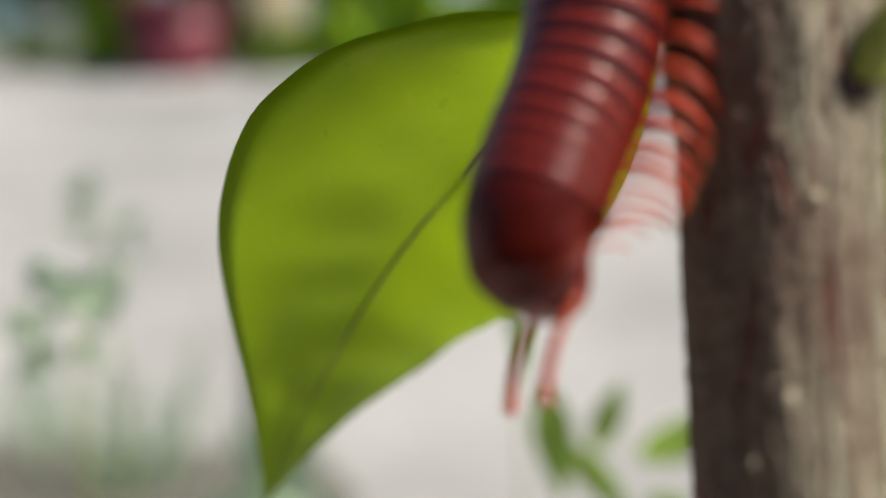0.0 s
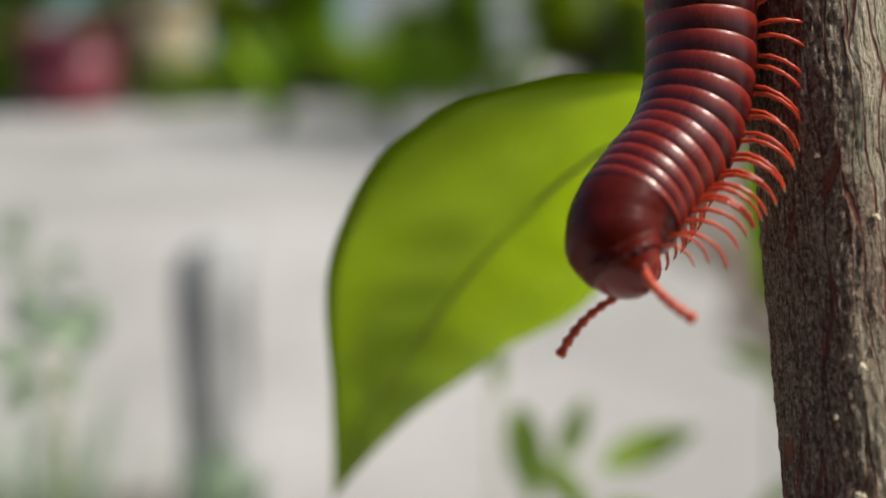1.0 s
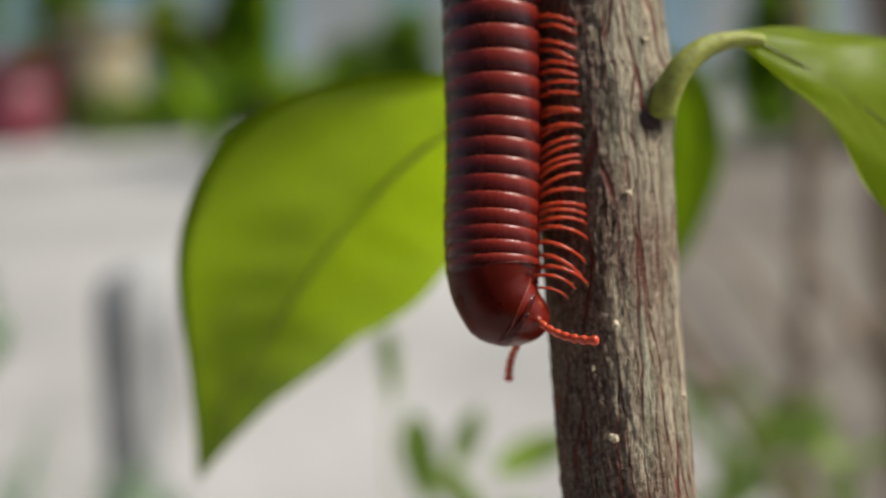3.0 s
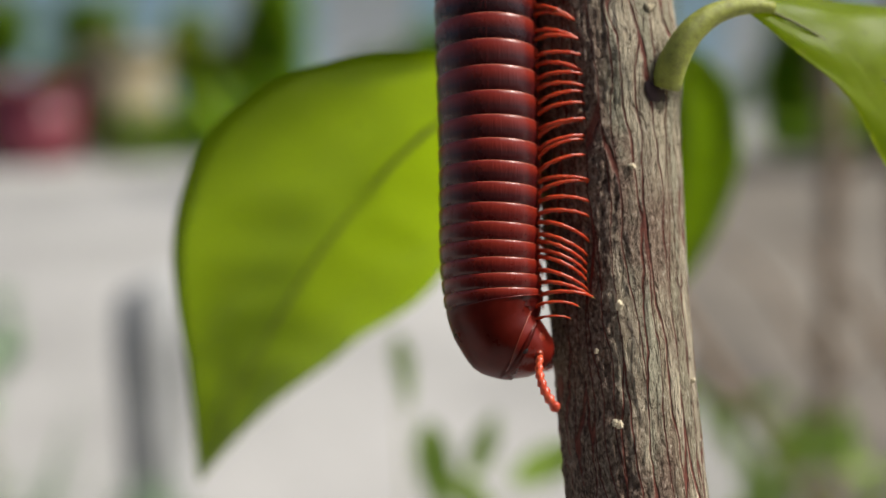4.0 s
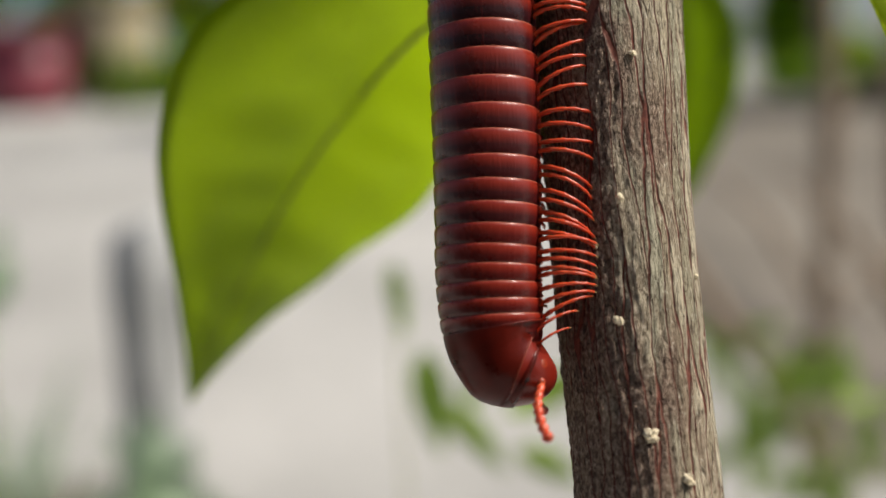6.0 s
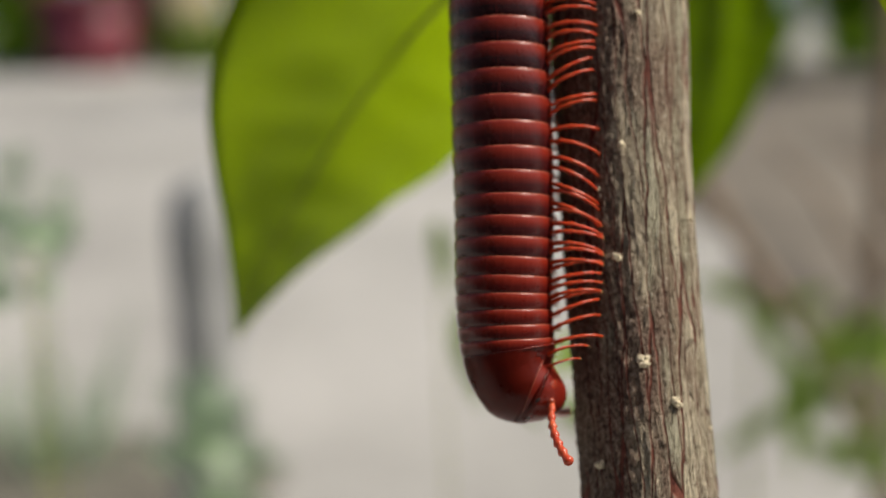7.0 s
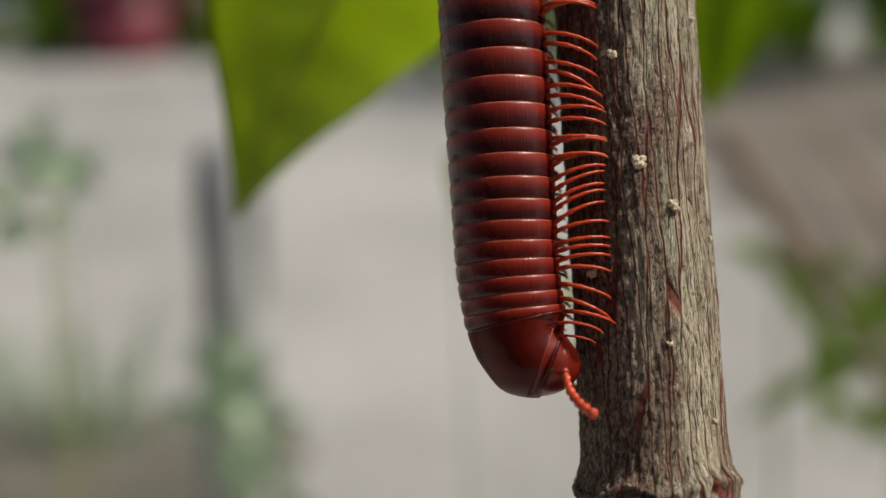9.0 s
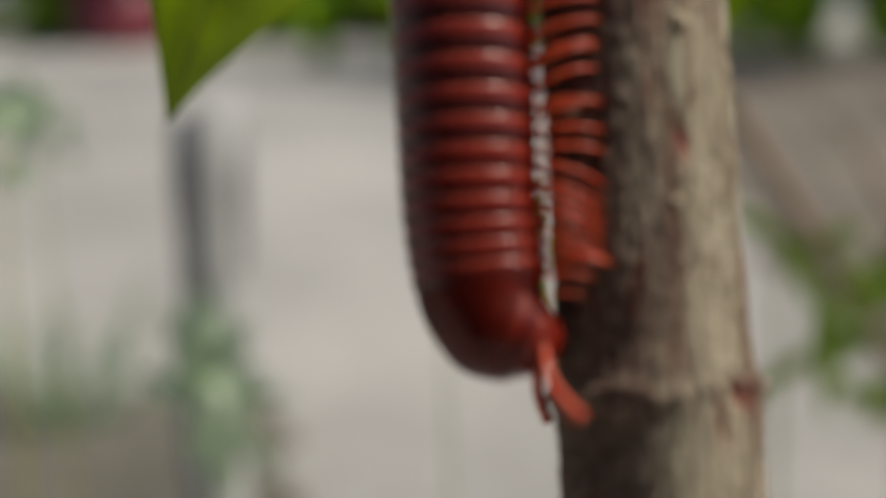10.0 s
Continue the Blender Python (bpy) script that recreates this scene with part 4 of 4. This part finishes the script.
def tub(x, y, r, h, material, label):
    thing = tagged(new("plant_tub"), label, "tub")
    thing.location = (x, y, G)
    bm = bmesh.new()
    lathe(bm, [(r * .05, 0), (r * .78, 0), (r * .82, .02), (r * .95, h * .86), (r * .90, h * .86), (r * .76, .03), (r * .05, .025)], 36)
    part("wall", bm, material, thing)
    bm = bmesh.new()
    lathe(bm, [(r * .93, h * .85), (r * 1.06, h * .87), (r * 1.07, h * .97), (r * 1.02, h), (r * .94, h * .98), (r * .90, h * .86)], 36)
    part("rim", bm, material, thing)
    bm = bmesh.new()
    lathe(bm, [(r * .90, h * .80), (r * .5, h * .84), (r * .02, h * .85)], 24)
    part("soil", bm, SOIL, thing, "dry soil")
    return thing


def soil_bed(x0, y0, w, d, material, label):
    bm = bmesh.new()
    n, grid = 40, []
    for i in range(n + 1):
        row = []
        for j in range(n + 1):
            u, v = i / n, j / n
            edge = min(u, 1 - u, v, 1 - v) * 36
            x = x0 + w * u + 0.10 * noise.noise(Vector((v * 9, 3, x0)))
            y = y0 + d * v + 0.14 * noise.noise(Vector((u * 7, 1, y0)))
            row.append(bm.verts.new((x, y, G - 0.006 + min(1, edge) * (0.022 + 0.012 * noise.noise(Vector((x * 14, y * 14, 0)))))))
        grid.append(row)
    for a, b in zip(grid, grid[1:]):
        for k in range(n):
            bm.faces.new((a[k], b[k], b[k + 1], a[k + 1]))
    return tagged(part("soil_bed", bm, material), label, "soil", kind="structure")


soil_bed(0.24, 0.66, 2.6, 2.8, SOIL, "low bed of dry grey-brown soil round the tree")
# a darker bed over the near left of the yard
soil_bed(-1.50, 0.15, 1.34, 0.58, plain("dark_soil", (0.125, 0.118, 0.095), 0.95, 5, 0.5, 0.004), "bed of dark soil under weeds")
tub(-1.18, 3.40, 0.15, 0.24, RED, "dark red plastic plant tub at the edge of the yard")
tub(-0.96, 3.62, 0.13, 0.34, BUFF, "buff clay plant tub at the edge of the yard")


# ---- what moves ----
def motions():
    rows = []
    for t, zc, bx, by, tilt, dx in CRAWL:
        centre = bend((bx, by), 2.2)[0]
        tip = zc - centre.z
        m = STEM @ pose((BODY_X + dx) * MM, BODY_Y * MM, tip * MM, 0, tilt, 0)
        rows.append((t, m))
    walk(millipede, rows)
    for ob, s in rings + [(head, HEAD_S)]:
        if s < L_BEND:
            walk(ob, [(t, frame_at((bx, by), s) @ pose(0, 0, 0, 0, 0, -TWIST.get(t, 0) * (1 - s / L_BEND))) for t, _, bx, by, _, _ in CRAWL])
    rnd = random.Random(12)
    for lg, hip, s, side in legs:
        rows = []
        off, turn, roll = rnd.gauss(0, 0.22), rnd.gauss(0, 2.5), rnd.gauss(0, 3.0)
        steps = 50 if s < 42 else 25
        for k in range(steps + 1):
            t = 10.0 * k / steps
            phase = 2 * math.pi * (s - 10.4 + WAVE_SPEED * (t - 7.0)) / WAVE
            phase += off
            swing = 21 * math.sin(phase) - 5 * math.sin(2 * phase) + turn
            lift = 6 * max(0.0, math.cos(phase)) * (-1 if side == "near" else 1)
            rows.append((t, pose(hip.x * MM, hip.y * MM, hip.z * MM, roll, swing, lift)))
        walk(lg, rows)
    root = Vector((2.10, 1.58, -1.16)) * MM
    for ob, col, sgn in ((ant_near, 1, -1), (ant_far, 3, 1)):
        walk(ob, [(r[0], pose(root.x, sgn * root.y, root.z, r[col + 1], -r[col], 0)) for r in FEEL])


motions()
